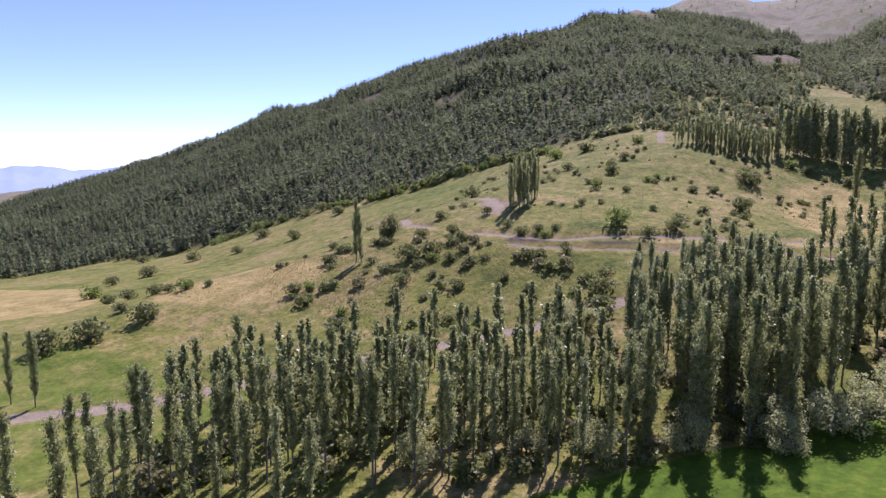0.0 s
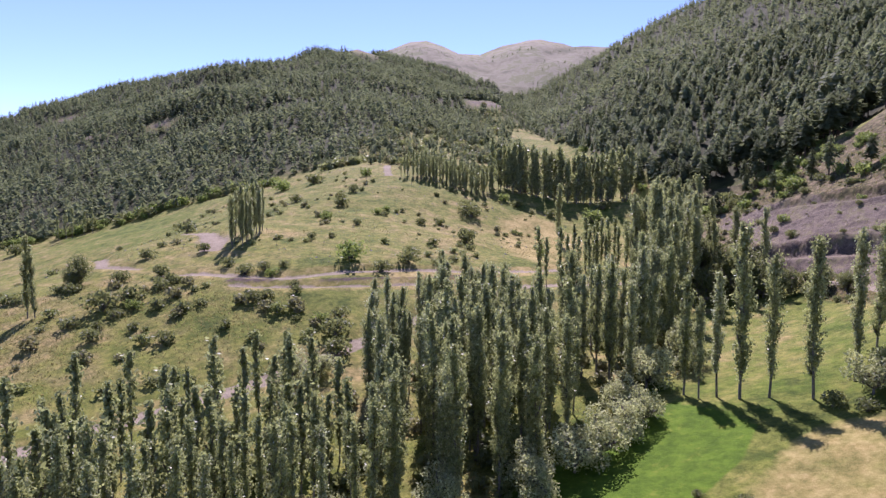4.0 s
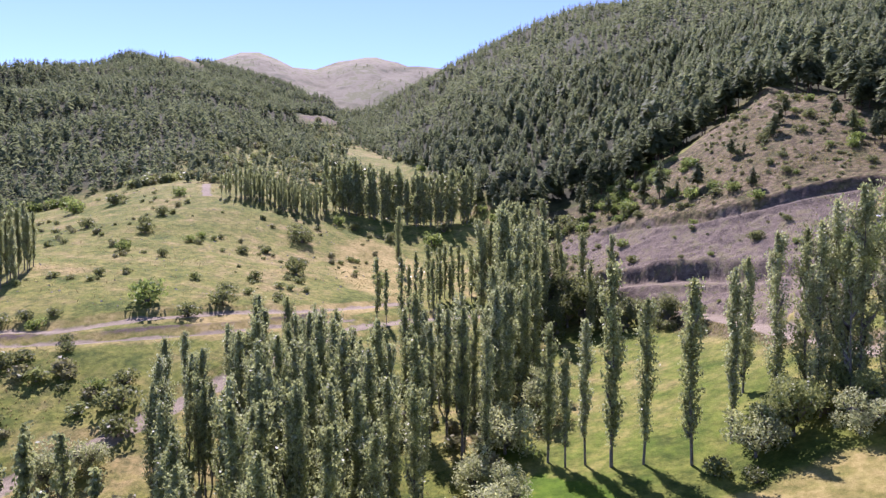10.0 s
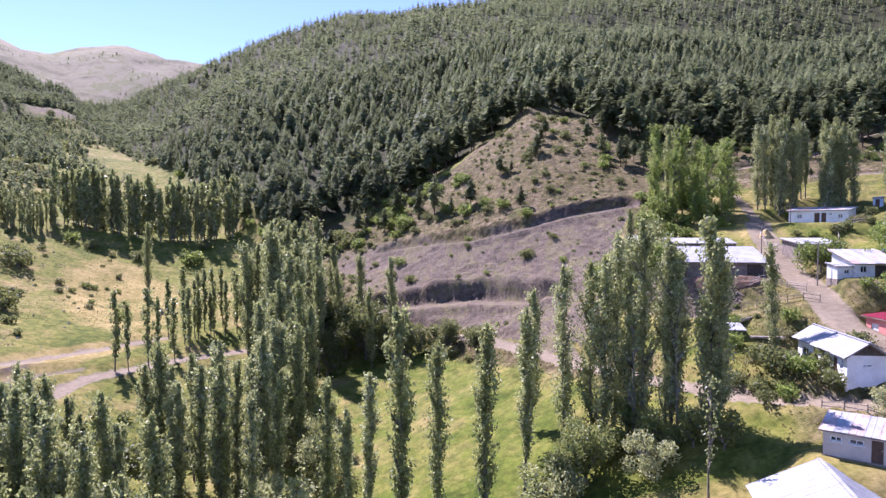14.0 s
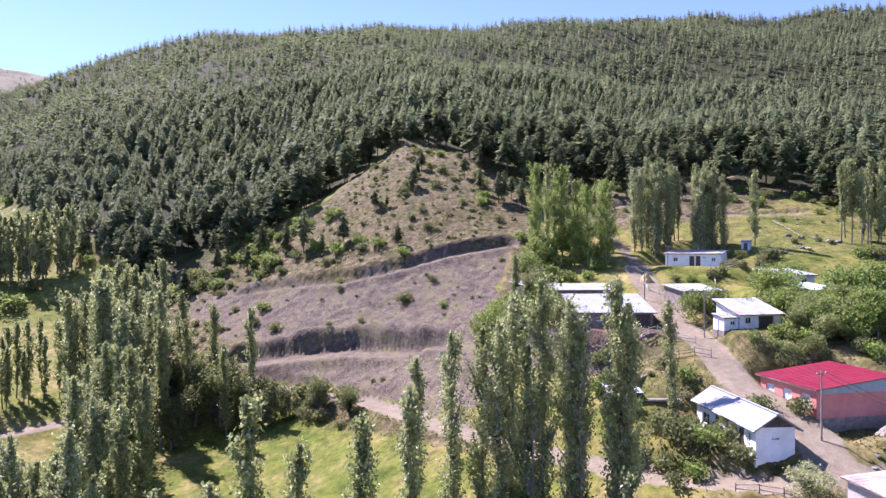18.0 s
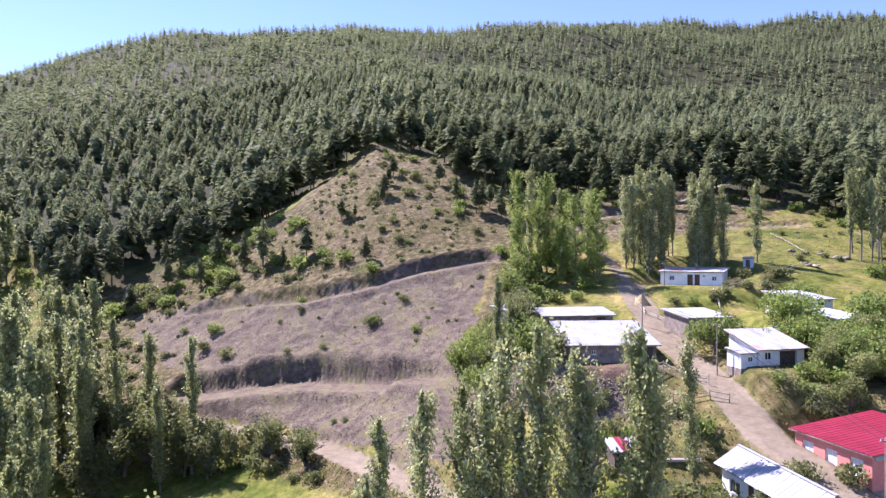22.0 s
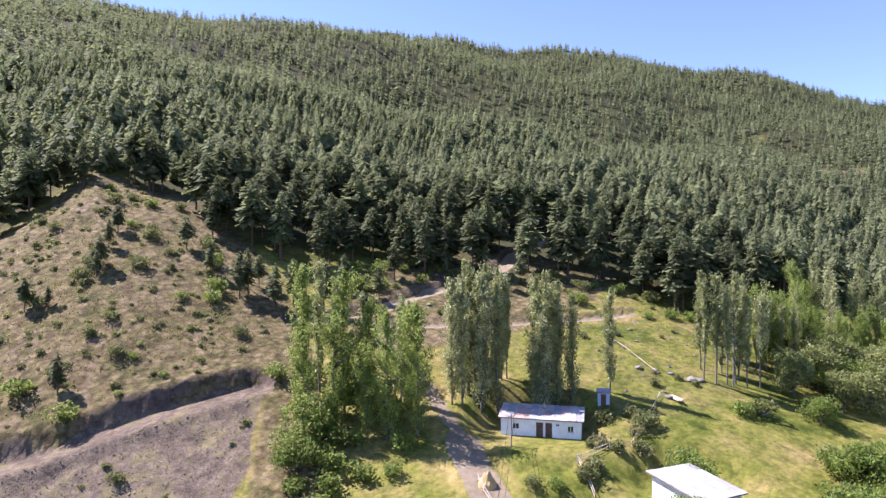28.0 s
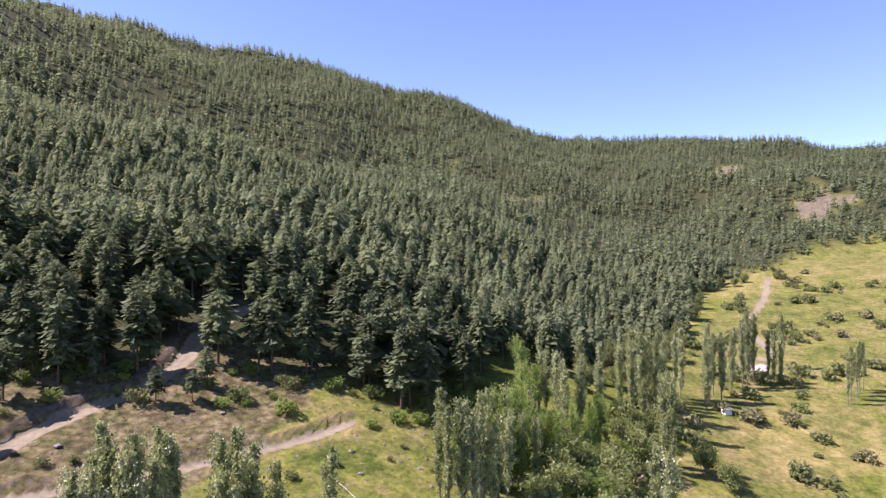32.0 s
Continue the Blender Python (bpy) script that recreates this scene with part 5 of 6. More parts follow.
x, y = wood_places(pine_rng, 150, 380, -100, 24, 4.6)
far_enough = np.hypot(x - HUB[0], y - HUB[1]) > 214
x, y = np.concatenate([x[far_enough], near_x[rest]]), np.concatenate([y[far_enough], near_y[rest]])
wood_mass("pine_wood", "dense dark green pine wood on the steep slope", pine_rng, x, y, 9, 15, 130, 0.4, 0.25)
x, y = scattered(pine_rng, 520, UPHILL, off_ways)
wood_mass("scattered_pines", "scattered young pines on the upper pasture", pine_rng, x, y, 4, 9, 60, 0.5, 0.3)
x, y = wood_places(pine_rng, 380, 1150, -112, 25, 5.4)
wood_mass("upper_pine_wood", "dark pine wood that covers the mountainside", pine_rng, x, y, 8.5, 14, 30, 0.65, 0.25)
x, y = wood_places(pine_rng, 250, 1350, 24, 104, 4.7)
wood_mass("far_pine_wood", "far pine wood on the mountain across the valley", pine_rng, x, y, 8.5, 13.5, 24, 0.7, 0.285)
x, y = scattered(pine_rng, 1050, HEAD_WOOD, lambda x, y: wave(x, y, 38, 2.0) > -0.2)
wood_mass("valley_head_pines", "pines that close the head of the valley", pine_rng, x, y, 7, 12, 30, 0.6, 0.28)
x, y = scattered(pine_rng, 420, HIGH_MOOR, lambda x, y: wave(x, y, 120, 2.0) > 0.1)
wood_mass("moor_pines", "few dark pines in the folds of the high moor", pine_rng, x, y, 7, 12, 18, 0.8, 0.33)


# ---- the village ----
WHITE_WALL = surface("whitewashed plaster", (0.62, 0.62, 0.60), (0.82, 0.82, 0.80), 0.9, 12, 0.9, 0.3)
MUD_WALL = surface("mud brick and stone", (0.16, 0.13, 0.10), (0.34, 0.29, 0.24), 1.6, 9, 0.95, 0.8, depth=0.05)
PLASTER = surface("grey-pink plaster", (0.40, 0.34, 0.30), (0.56, 0.50, 0.45), 0.8, 10, 0.9, 0.3)
RED_PAINT = surface("salmon red paint", (0.52, 0.18, 0.15), (0.66, 0.27, 0.23), 0.7, 12, 0.8, 0.25)
RED_TIN = surface("dark red roof sheet", (0.17, 0.008, 0.022), (0.24, 0.015, 0.036), 0.6, 10, 0.55, 0.1)
TIN = surface("pale galvanised sheet", (0.22, 0.23, 0.245), (0.37, 0.38, 0.40), 0.5, 8, 0.55, 0.15)
OLD_TIN = surface("weathered sheet with rust", (0.30, 0.18, 0.14), (0.52, 0.51, 0.52), 0.45, 6, 0.6, 0.25)
BLUE_TIN = surface("bluish sheet", (0.34, 0.40, 0.48), (0.48, 0.54, 0.62), 0.6, 8, 0.5, 0.15)
WOOD = surface("grey weathered wood", (0.16, 0.13, 0.10), (0.34, 0.29, 0.24), 4, 30, 0.9, 0.5)
POLE_WOOD = surface("pale peeled poles", (0.34, 0.29, 0.23), (0.55, 0.49, 0.41), 4, 30, 0.85, 0.4)
DOOR_PAINT = surface("brown door", (0.06, 0.035, 0.025), (0.13, 0.08, 0.055), 4, 30, 0.7, 0.2)
FRAME_PAINT = surface("white window frame", (0.70, 0.70, 0.70), (0.82, 0.82, 0.82), 4, 30, 0.6, 0.1)
DARK_BARN = surface("dark barn boards", (0.05, 0.04, 0.035), (0.13, 0.105, 0.085), 3, 25, 0.95, 0.5)
STRAW_MAT = surface("straw", (0.36, 0.26, 0.11), (0.58, 0.45, 0.22), 2, 25, 0.95, 0.9, depth=0.08)
DUNG = surface("reddish brown manure", (0.085, 0.052, 0.034), (0.20, 0.128, 0.085), 2, 9, 0.95, 1.0, depth=0.1)
CONCRETE = surface("concrete pole", (0.32, 0.31, 0.29), (0.46, 0.45, 0.42), 2, 25, 0.9, 0.3)
WIRE = surface("black cable", (0.02, 0.02, 0.02), (0.04, 0.04, 0.04), 5, 40, 0.6, 0.1)
BLUE_PAINT = surface("blue plastic", (0.03, 0.10, 0.40), (0.05, 0.16, 0.55), 3, 20, 0.4, 0.1)
RED_METAL = surface("red tractor paint", (0.40, 0.02, 0.02), (0.55, 0.04, 0.03), 3, 20, 0.4, 0.1)
RUBBER = surface("black rubber", (0.02, 0.02, 0.02), (0.04, 0.04, 0.04), 6, 30, 0.9, 0.3)


def glass_material():
    m, t, b, _ = tree_of("window glass")
    b.inputs["Base Color"].default_value = (0.02, 0.03, 0.035, 1)
    b.inputs["Roughness"].default_value = 0.06
    b.inputs["Specular IOR Level"].default_value = 0.7
    return m


GLASS = glass_material()
CURTAIN = surface("white curtain behind glass", (0.50, 0.53, 0.56), (0.68, 0.70, 0.72), 3, 20, 0.15, 0.0)
PANEL = surface("grey-blue sheet", (0.24, 0.30, 0.35), (0.36, 0.42, 0.47), 1, 12, 0.4, 0.1)


def box(bm, x0, x1, y0, y1, z0, z1, bevel=0.0):
    v = [bm.verts.new(p) for p in ((x0, y0, z0), (x1, y0, z0), (x1, y1, z0), (x0, y1, z0), (x0, y0, z1), (x1, y0, z1), (x1, y1, z1), (x0, y1, z1))]
    f = [bm.faces.new([v[i] for i in q]) for q in ((3, 2, 1, 0), (4, 5, 6, 7), (0, 1, 5, 4), (1, 2, 6, 5), (2, 3, 7, 6), (3, 0, 4, 7))]
    if bevel:
        bmesh.ops.bevel(bm, geom=list({e for q in f for e in q.edges}), offset=bevel, segments=1, affect="EDGES")


def boxed(*args, bevel=0.0):
    bm = bmesh.new()
    box(bm, *args, bevel=bevel)
    return bm


def wall_piece(length, top0, top1, thick, holes):
    """A wall along x with its outer face at y = 0; holes: x0, x1, z0, z1. The top runs from top0 to top1."""
    bm = bmesh.new()
    xs = sorted({0.0, length, *(h[0] for h in holes), *(h[1] for h in holes)})
    zs = sorted({0.0, *(h[2] for h in holes), *(h[3] for h in holes)})
    rows = len(zs)
    verts = {}

    def vert(i, j, side):
        if (i, j, side) not in verts:
            z = zs[j] if j < rows else top0 + (top1 - top0) * xs[i] / length
            verts[i, j, side] = bm.verts.new((xs[i], side * thick, z))
        return verts[i, j, side]

    def solid(i, j):
        if not (0 <= i < len(xs) - 1 and 0 <= j < rows):
            return False
        cx = (xs[i] + xs[i + 1]) / 2
        cz = (zs[j] + zs[j + 1]) / 2 if j + 1 < rows else zs[j] + 0.01
        return not any(h[0] < cx < h[1] and h[2] < cz < h[3] for h in holes)

    for i in range(len(xs) - 1):
        for j in range(rows):
            if not solid(i, j):
                continue
            bm.faces.new([vert(i, j, 0), vert(i + 1, j, 0), vert(i + 1, j + 1, 0), vert(i, j + 1, 0)])
            bm.faces.new([vert(i, j + 1, 1), vert(i + 1, j + 1, 1), vert(i + 1, j, 1), vert(i, j, 1)])
            for di, dj, a, b in ((-1, 0, (i, j), (i, j + 1)), (1, 0, (i + 1, j + 1), (i + 1, j)), (0, -1, (i + 1, j), (i, j)), (0, 1, (i, j + 1), (i + 1, j + 1))):
                if not solid(i + di, j + dj):
                    bm.faces.new([vert(*b, 0), vert(*a, 0), vert(*a, 1), vert(*b, 1)])
    bmesh.ops.recalc_face_normals(bm, faces=bm.faces)
    return bm


def window_part(parent, x, z, w, h, y=0.10, name="window", pane=None):
    """A framed window with a cross bar and a pane, in a wall along x."""
    bm = bmesh.new()
    box(bm, 0, w, 0, 0.08, 0, 0.07)
    box(bm, 0, w, 0, 0.08, h - 0.07, h)
    box(bm, 0, 0.07, 0, 0.08, 0.07, h - 0.07)
    box(bm, w - 0.07, w, 0, 0.08, 0.07, h - 0.07)
    box(bm, w / 2 - 0.03, w / 2 + 0.03, 0.01, 0.07, 0.07, h - 0.07)
    bmesh.ops.remove_doubles(bm, verts=bm.verts, dist=0.001)
    ob = part(name, bm, FRAME_PAINT, parent)
    ob.matrix_basis = pose(x, y, z)
    part("pane", boxed(0.07, w - 0.07, 0.035, 0.045, 0.07, h - 0.07), pane or GLASS, ob)
    part("sill", boxed(-0.08, w + 0.08, -0.16, 0.0, -0.06, 0.0), FRAME_PAINT, ob)
    return ob


def door_part(parent, x, w, h, y=0.08):
    bm = bmesh.new()
    box(bm, 0, w, 0, 0.06, 0, h)
    ob = part("door", bm, DOOR_PAINT, parent)
    ob.matrix_basis = pose(x, y, 0.02)
    part("door_handle", boxed(w - 0.16, w - 0.05, -0.05, 0.0, 1.0, 1.04), CONCRETE, ob)
    return ob


def roof_sheets(parent, length, run, material, mat2=None, step=1.0, every=0):
    """Roof sheets side by side, each with two ribs, from the eave at y = 0 up to y = run, lying in the plane z = 0."""
    n = max(2, round(length / step))
    w = length / n
    bm = bmesh.new()
    prof = [(0, 0), (0.04, 0.035), (0.09, 0), (w * 0.5 - 0.05, 0.0), (w * 0.5, 0.03), (w * 0.5 + 0.05, 0), (w - 0.012, 0)]
    top = [[bm.verts.new((px, y, pz + 0.02)) for px, pz in prof] for y in (0, run)]
    low = [[bm.verts.new((px, y, pz - 0.015)) for px, pz in prof] for y in (0, run)]
    for k in range(len(prof) - 1):
        bm.faces.new([top[0][k], top[0][k + 1], top[1][k + 1], top[1][k]])
        bm.faces.new([low[1][k], low[1][k + 1], low[0][k + 1], low[0][k]])
        for e in (0, 1):
            bm.faces.new([top[e][k], low[e][k], low[e][k + 1], top[e][k + 1]] if e == 0 else [top[e][k + 1], low[e][k + 1], low[e][k], top[e][k]])
    for k in (0, -1):
        bm.faces.new([top[0][k], top[1][k], low[1][k], low[0][k]])
    me = bpy.data.meshes.new("roof sheet")
    bm.to_mesh(me)
    bm.free()
    me.materials.append(material)
    me2 = me
    if mat2:
        me2 = me.copy()
        me2.materials[0] = mat2
    rng = random.Random(int(length * 100))
    for k in range(n):
        ob = part("roof_sheet", me2 if every and k % every == 1 else me, None, parent)
        ob.matrix_basis = pose(k * w, rng.uniform(-0.06, 0.06), 0.004 * (k % 2) + rng.uniform(0, 0.008))


def house(name, label, a, b, depth, base, front, back, wall, sheet, openings=(), ridge=None, over=0.45, sides=(), sheet2=None, every=0, plinth=None, gable=None, side_wall=None, pane=None, footing=None):
    """A small house. a, b: the ends of its front on the plan; front, back: wall heights; ridge: height of a ridge along its length, or none for a lean-to roof.
    openings: (kind, x, z, w, h) in the front; sides: the same in the wall at b."""
    ax, ay = a
    length = math.hypot(b[0] - ax, b[1] - ay)
    turn = math.degrees(math.atan2(b[1] - ay, b[0] - ax))
    thing = tagged(new(name), label, "house")
    thing.matrix_basis = pose(ax, ay, base, 0, 0, turn)
    t = 0.3
    foot = plinth[0] if plinth else 0.0
    if plinth:
        part("plinth", boxed(-0.04, length + 0.04, -0.04, depth + 0.04, -1.2, foot), plinth[1], thing)
    else:
        part("footing", boxed(-0.05, length + 0.05, -0.05, depth + 0.05, -1.5, 0.0), footing or MUD_WALL, thing)
    holes = [(x, x + w, z, z + h) for kind, x, z, w, h in openings]
    o = part("front_wall", wall_piece(length, front - foot, front - foot, t, holes), wall, thing)
    o.matrix_basis = pose(0, 0, foot)
    o2 = part("back_wall", wall_piece(length, back - foot, back - foot, t, ()), wall, thing)
    o2.matrix_basis = pose(length, depth, foot, 0, 0, 180)
    span = depth - 2 * t
    side_holes = [(x, x + w, z, z + h) for kind, x, z, w, h in sides]
    lean = lambda y: front + (back - front) * y / depth
    s1 = part("side_wall", wall_piece(span, lean(t) - foot, lean(depth - t) - foot, t, side_holes), side_wall or wall, thing)
    s1.matrix_basis = pose(length, t, foot, 0, 0, 90)
    s2 = part("side_wall", wall_piece(span, lean(depth - t) - foot, lean(t) - foot, t, ()), side_wall or wall, thing)
    s2.matrix_basis = pose(0, depth - t, foot, 0, 0, -90)
    for owner, rows in ((o, openings), (s1, sides)):
        for kind, x, z, w, h in rows:
            if kind == "window":
                window_part(owner, x, z, w, h, pane=pane)
            elif kind == "door":
                door_part(owner, x, w, h)
            else:
                # open bay: a dark sheet behind the hole stands in for the shade inside
                part("opening_back", boxed(x, x + w, t + 0.02, t + 0.08, z, z + h), DARK_BARN, owner)
    part("attic_floor", boxed(t, length - t, t, depth - t, min(front, back) - 0.15, min(front, back) - 0.08), WOOD, thing)
    if ridge is None:
        run, rise = depth + 2 * over, (back - front) / depth
        slope = math.atan(rise)
        e = new("roof")
        e.parent = thing
        e.matrix_basis = pose(-over, -over, front - over * rise + 0.10, math.degrees(slope))
        bm = bmesh.new()
        box(bm, 0, length + 2 * over, 0, run / math.cos(slope), -0.14, -0.03)
        ob = part("roof_deck", bm, WOOD, e)
        roof_sheets(e, length + 2 * over, run / math.cos(slope), sheet, sheet2, 1.0, every)
    else:
        half = depth / 2
        rise = (ridge - front) / half
        slope = math.atan(rise)
        for k in (0, 1):
            e = new("roof")
            e.parent = thing
            z0 = front - over * rise + 0.10
            e.matrix_basis = pose(-over, -over, z0, math.degrees(slope)) if k == 0 else pose(length + over, depth + over, z0, math.degrees(slope), 0, 0) @ Matrix.Identity(4)
            if k == 1:
                e.matrix_basis = pose(length + over, depth + over, z0) @ pose(0, 0, 0, 0, 0, 180) @ pose(0, 0, 0, math.degrees(slope))
            run = (half + over) / math.cos(slope)
            part("roof_deck", boxed(0, length + 2 * over, 0, run - 0.03, -0.12, -0.03), WOOD, e)
            roof_sheets(e, length + 2 * over, run, sheet, sheet2, 1.0, every)
        part("ridge_cap", boxed(-over, length + over, half - 0.16, half + 0.16, ridge + 0.12, ridge + 0.17), sheet, thing)
        for x in (0, length):
            bm = bmesh.new()
            x0, x1 = (x, x + 0.2) if x == 0 else (x - 0.2, x)
            tri = [[bm.verts.new((xx, yy, zz)) for yy, zz in ((0, front), (depth, front), (half, ridge))] for xx in (x0, x1)]
            bm.faces.new(tri[0][::-1])
            bm.faces.new(tri[1])
            for i in range(3):
                bm.faces.new([tri[0][i], tri[0][(i + 1) % 3], tri[1][(i + 1) % 3], tri[1][i]])
            bmesh.ops.recalc_face_normals(bm, faces=bm.faces)
            part("gable", bm, gable or WOOD, thing)
    return thing


cottage = house("cottage", "low whitewashed cottage with a pale tin roof and brown doors", (82.0, 123.0), (88.2, 114.7), 4.6, 1.0, 2.4, 3.0, WHITE_WALL, OLD_TIN, (("window", 1.5, 0.9, 0.9, 0.8), ("door", 4.6, 0, 0.9, 1.95), ("door", 5.8, 0, 0.85, 1.95), ("window", 7.1, 1.5, 0.5, 0.4), ("window", 8.6, 0.9, 0.8, 0.8)), over=0.35, sheet2=TIN, every=3)
part("chimney", boxed(5.2, 5.6, 3.2, 3.6, 2.3, 3.7, bevel=0.02), MUD_WALL, cottage)
house("barn", "long mud-brick barn with a broad white tin roof", (48.8, 98.7), (59.5, 95.2), 9.0, -7.3, 2.3, 4.2, MUD_WALL, TIN, (("bay", 8.6, 0.0, 2.6, 2.0), ("window", 3.0, 1.1, 0.6, 0.5)), over=0.5)
house("stable", "low mud-brick stable with a white tin roof beside the barn", (52.0, 110.6), (62.2, 108.6), 4.2, -4.7, 2.2, 2.9, MUD_WALL, TIN, (("window", 1.6, 0.9, 0.6, 0.5), ("window", 5.2, 0.9, 0.6, 0.5), ("bay", 7.9, 0, 1.4, 1.9)))
house("tin_shed", "narrow shed with a steep white tin roof behind the stable", (49.4, 113.0), (55.0, 116.2), 5.0, -4.3, 1.9, 2.8, MUD_WALL, TIN)
house("lean_to", "small lean-to with a bluish tin roof beside the lane", (62.8, 109.6), (65.4, 113.4), 2.6, -4.4, 1.8, 2.3, DARK_BARN, BLUE_TIN, (("bay", 0.8, 0, 1.6, 1.5),), over=0.25)
house("hay_barn", "stone barn with a square pale grey tin roof above the lane", (68.6, 100.0), (75.0, 99.2), 6.2, -4.6, 2.2, 2.9, MUD_WALL, TIN, (("bay", 1.2, 0, 3.6, 1.8),), over=0.4)
house("garden_house", "small white house with a shining white tin roof among garden shrubs", (83.0, 95.6), (88.4, 94.2), 7.0, -2.3, 2.4, 3.1, WHITE_WALL, TIN, (("window", 1.2, 0.9, 0.8, 0.9), ("door", 3.4, 0, 0.9, 1.9)))
house("garden_shed", "whitewashed garden shed with a bluish tin roof", (80.4, 86.8), (85.4, 86.9), 5.4, -3.9, 2.2, 2.8, WHITE_WALL, BLUE_TIN, (("window", 1.0, 0.9, 0.7, 0.7), ("bay", 3.0, 0, 1.3, 1.9)))
house("white_house", "white house with a rust-stained white tin roof beside a walnut tree", (66.2, 85.4), (72.4, 84.8), 5.2, -6.8, 2.2, 3.7, WHITE_WALL, OLD_TIN, (("window", 0.8, 0.9, 0.9, 0.9), ("bay", 2.8, 0.1, 2.4, 1.8)), over=0.45, sheet2=TIN, every=2)
house("annex", "small whitewashed annex with a low tin roof", (64.0, 85.9), (66.1, 85.7), 2.4, -6.8, 1.7, 2.0, WHITE_WALL, TIN, (("window", 1.0, 0.7, 0.7, 0.6),), over=0.2)
red_house = house("red_house", "salmon red house with a dark red sheet roof", (58.0, 73.2), (57.1, 65.0), 8.8, -14.4, 4.4, 5.4, RED_PAINT, RED_TIN, (("window", 0.9, 0.8, 1.3, 1.4), ("window", 3.5, 0.8, 1.3, 1.4), ("window", 6.1, 0.8, 1.3, 1.4)), over=0.4, plinth=(1.5, MUD_WALL), pane=CURTAIN)
bm = bmesh.new()
ends = [[bm.verts.new((x, y, z)) for y, z in ((0.3, 3.95), (8.5, 3.95), (8.5, 5.3), (0.3, 4.4))] for x in (8.255, 8.30)]
bm.faces.new(ends[0][::-1])
bm.faces.new(ends[1])
for k in range(4):
    bm.faces.new([ends[0][k], ends[0][(k + 1) % 4], ends[1][(k + 1) % 4], ends[1][k]])
part("gable_panel", bm, PANEL, red_house, "grey-blue sheet that fills the gable")
house("long_house", "long white house with a grey tin roof and a boarded gable", (49.6, 73.4), (46.9, 62.1), 3.7, -14.8, 2.6, 2.6, WHITE_WALL, TIN, (("window", 1.2, 0.4, 1.6, 1.2), ("door", 4.0, 0, 0.9, 2.0), ("window", 6.0, 1.0, 0.6, 0.8), ("door", 8.6, 0, 1.0, 2.0), ("window", 10.1, 1.0, 0.7, 0.9)), ridge=3.8, over=0.5, sides=(("window", 1.2, 1.5, 0.7, 0.2),), gable=DARK_BARN, footing=WHITE_WALL)
house("workshop", "grey plastered workshop with a patched tin roof below the lane", (36.6, 51.6), (39.8, 48.4), 4.4, -17.9, 2.0, 2.4, PLASTER, OLD_TIN, (("window", 0.5, 1.2, 0.8, 0.4), ("window", 1.8, 1.2, 1.0, 0.4), ("door", 3.3, 0, 0.8, 1.8)), sheet2=TIN, every=2, over=0.3)
house("lower_house", "house with a broad white gabled tin roof", (36.4, 39.5), (39.5, 48.0), 9.6, -22.6, 2.4, 2.4, PLASTER, TIN, (("window", 3.0, 0.9, 1.0, 1.0),), ridge=4.8, over=0.5, sides=(("window", 2.0, 0.9, 1.0, 1.0),))
house("plaster_house", "grey-pink plastered house with a pale roof at the road", (47.4, 53.2), (46.2, 46.2), 6.0, -17.3, 3.4, 3.8, PLASTER, OLD_TIN, (("window", 1.0, 1.2, 0.8, 0.9), ("window", 4.0, 1.2, 0.8, 0.9)), over=0.35)
house("back_house", "house with a flat white tin roof behind the red house", (67.4, 72.0), (66.6, 63.6), 6.5, -13.6, 3.0, 3.6, WHITE_WALL, TIN, over=0.4)
house("upper_shed", "dark shed with a white tin roof under the trees", (74.6, 76.6), (77.6, 72.2), 4.0, -10.2, 2.4, 3.0, PLASTER, TIN, (("bay", 1.2, 0, 1.6, 1.7),))
house("yard_shed", "low shed with a tin roof half red with rust", (42.6, 79.6), (46.0, 78.6), 2.6, ground_at(44.5, 79.5) - 0.2, 1.5, 1.9, DARK_BARN, TIN, (("bay", 0.7, 0, 1.8, 1.2),), sheet2=RED_TIN, every=3, over=0.3)
house("privy", "small blue-grey tin hut beside a poplar", (95.3, 117.4), (96.3, 116.2), 1.4, ground_at(95.8, 117.4) - 0.1, 1.8, 2.0, BLUE_TIN, TIN, (("door", 0.4, 0, 0.7, 1.6),), over=0.15)
house("field_hut", "tiny white hut on the east field", (205.0, 83.2), (206.2, 81.8), 1.4, ground_at(205.6, 82.8) - 0.1, 1.3, 1.6, WHITE_WALL, TIN, over=0.2)
house("east_cabin", "brown wooden cabin among the far poplars", (238.6, 77.6), (239.8, 73.2), 4.0, ground_at(240.5, 75.5) - 0.3, 2.4, 2.4, DARK_BARN, OLD_TIN, (("window", 1.5, 0.9, 0.9, 0.8),), ridge=3.6)


# ---- fences, poles, cables ----
def beam(p, q, r, sides=6, taper=0.8):
    return limb([p, (Vector(p) + Vector(q)) / 2, q], [r, r * (1 + taper) / 2, r * taper], sides)


def closed_beam(p, q, r, sides=6, taper=0.85):
    bm = bmesh.new()
    v, f = beam(p, q, r, sides, taper)
    vs = [bm.verts.new(c) for c in v]
    for a in f:
        bm.faces.new([vs[i] for i in a])
    bm.faces.new(vs[:sides][::-1])
    bm.faces.new(vs[-sides:])
    return bm


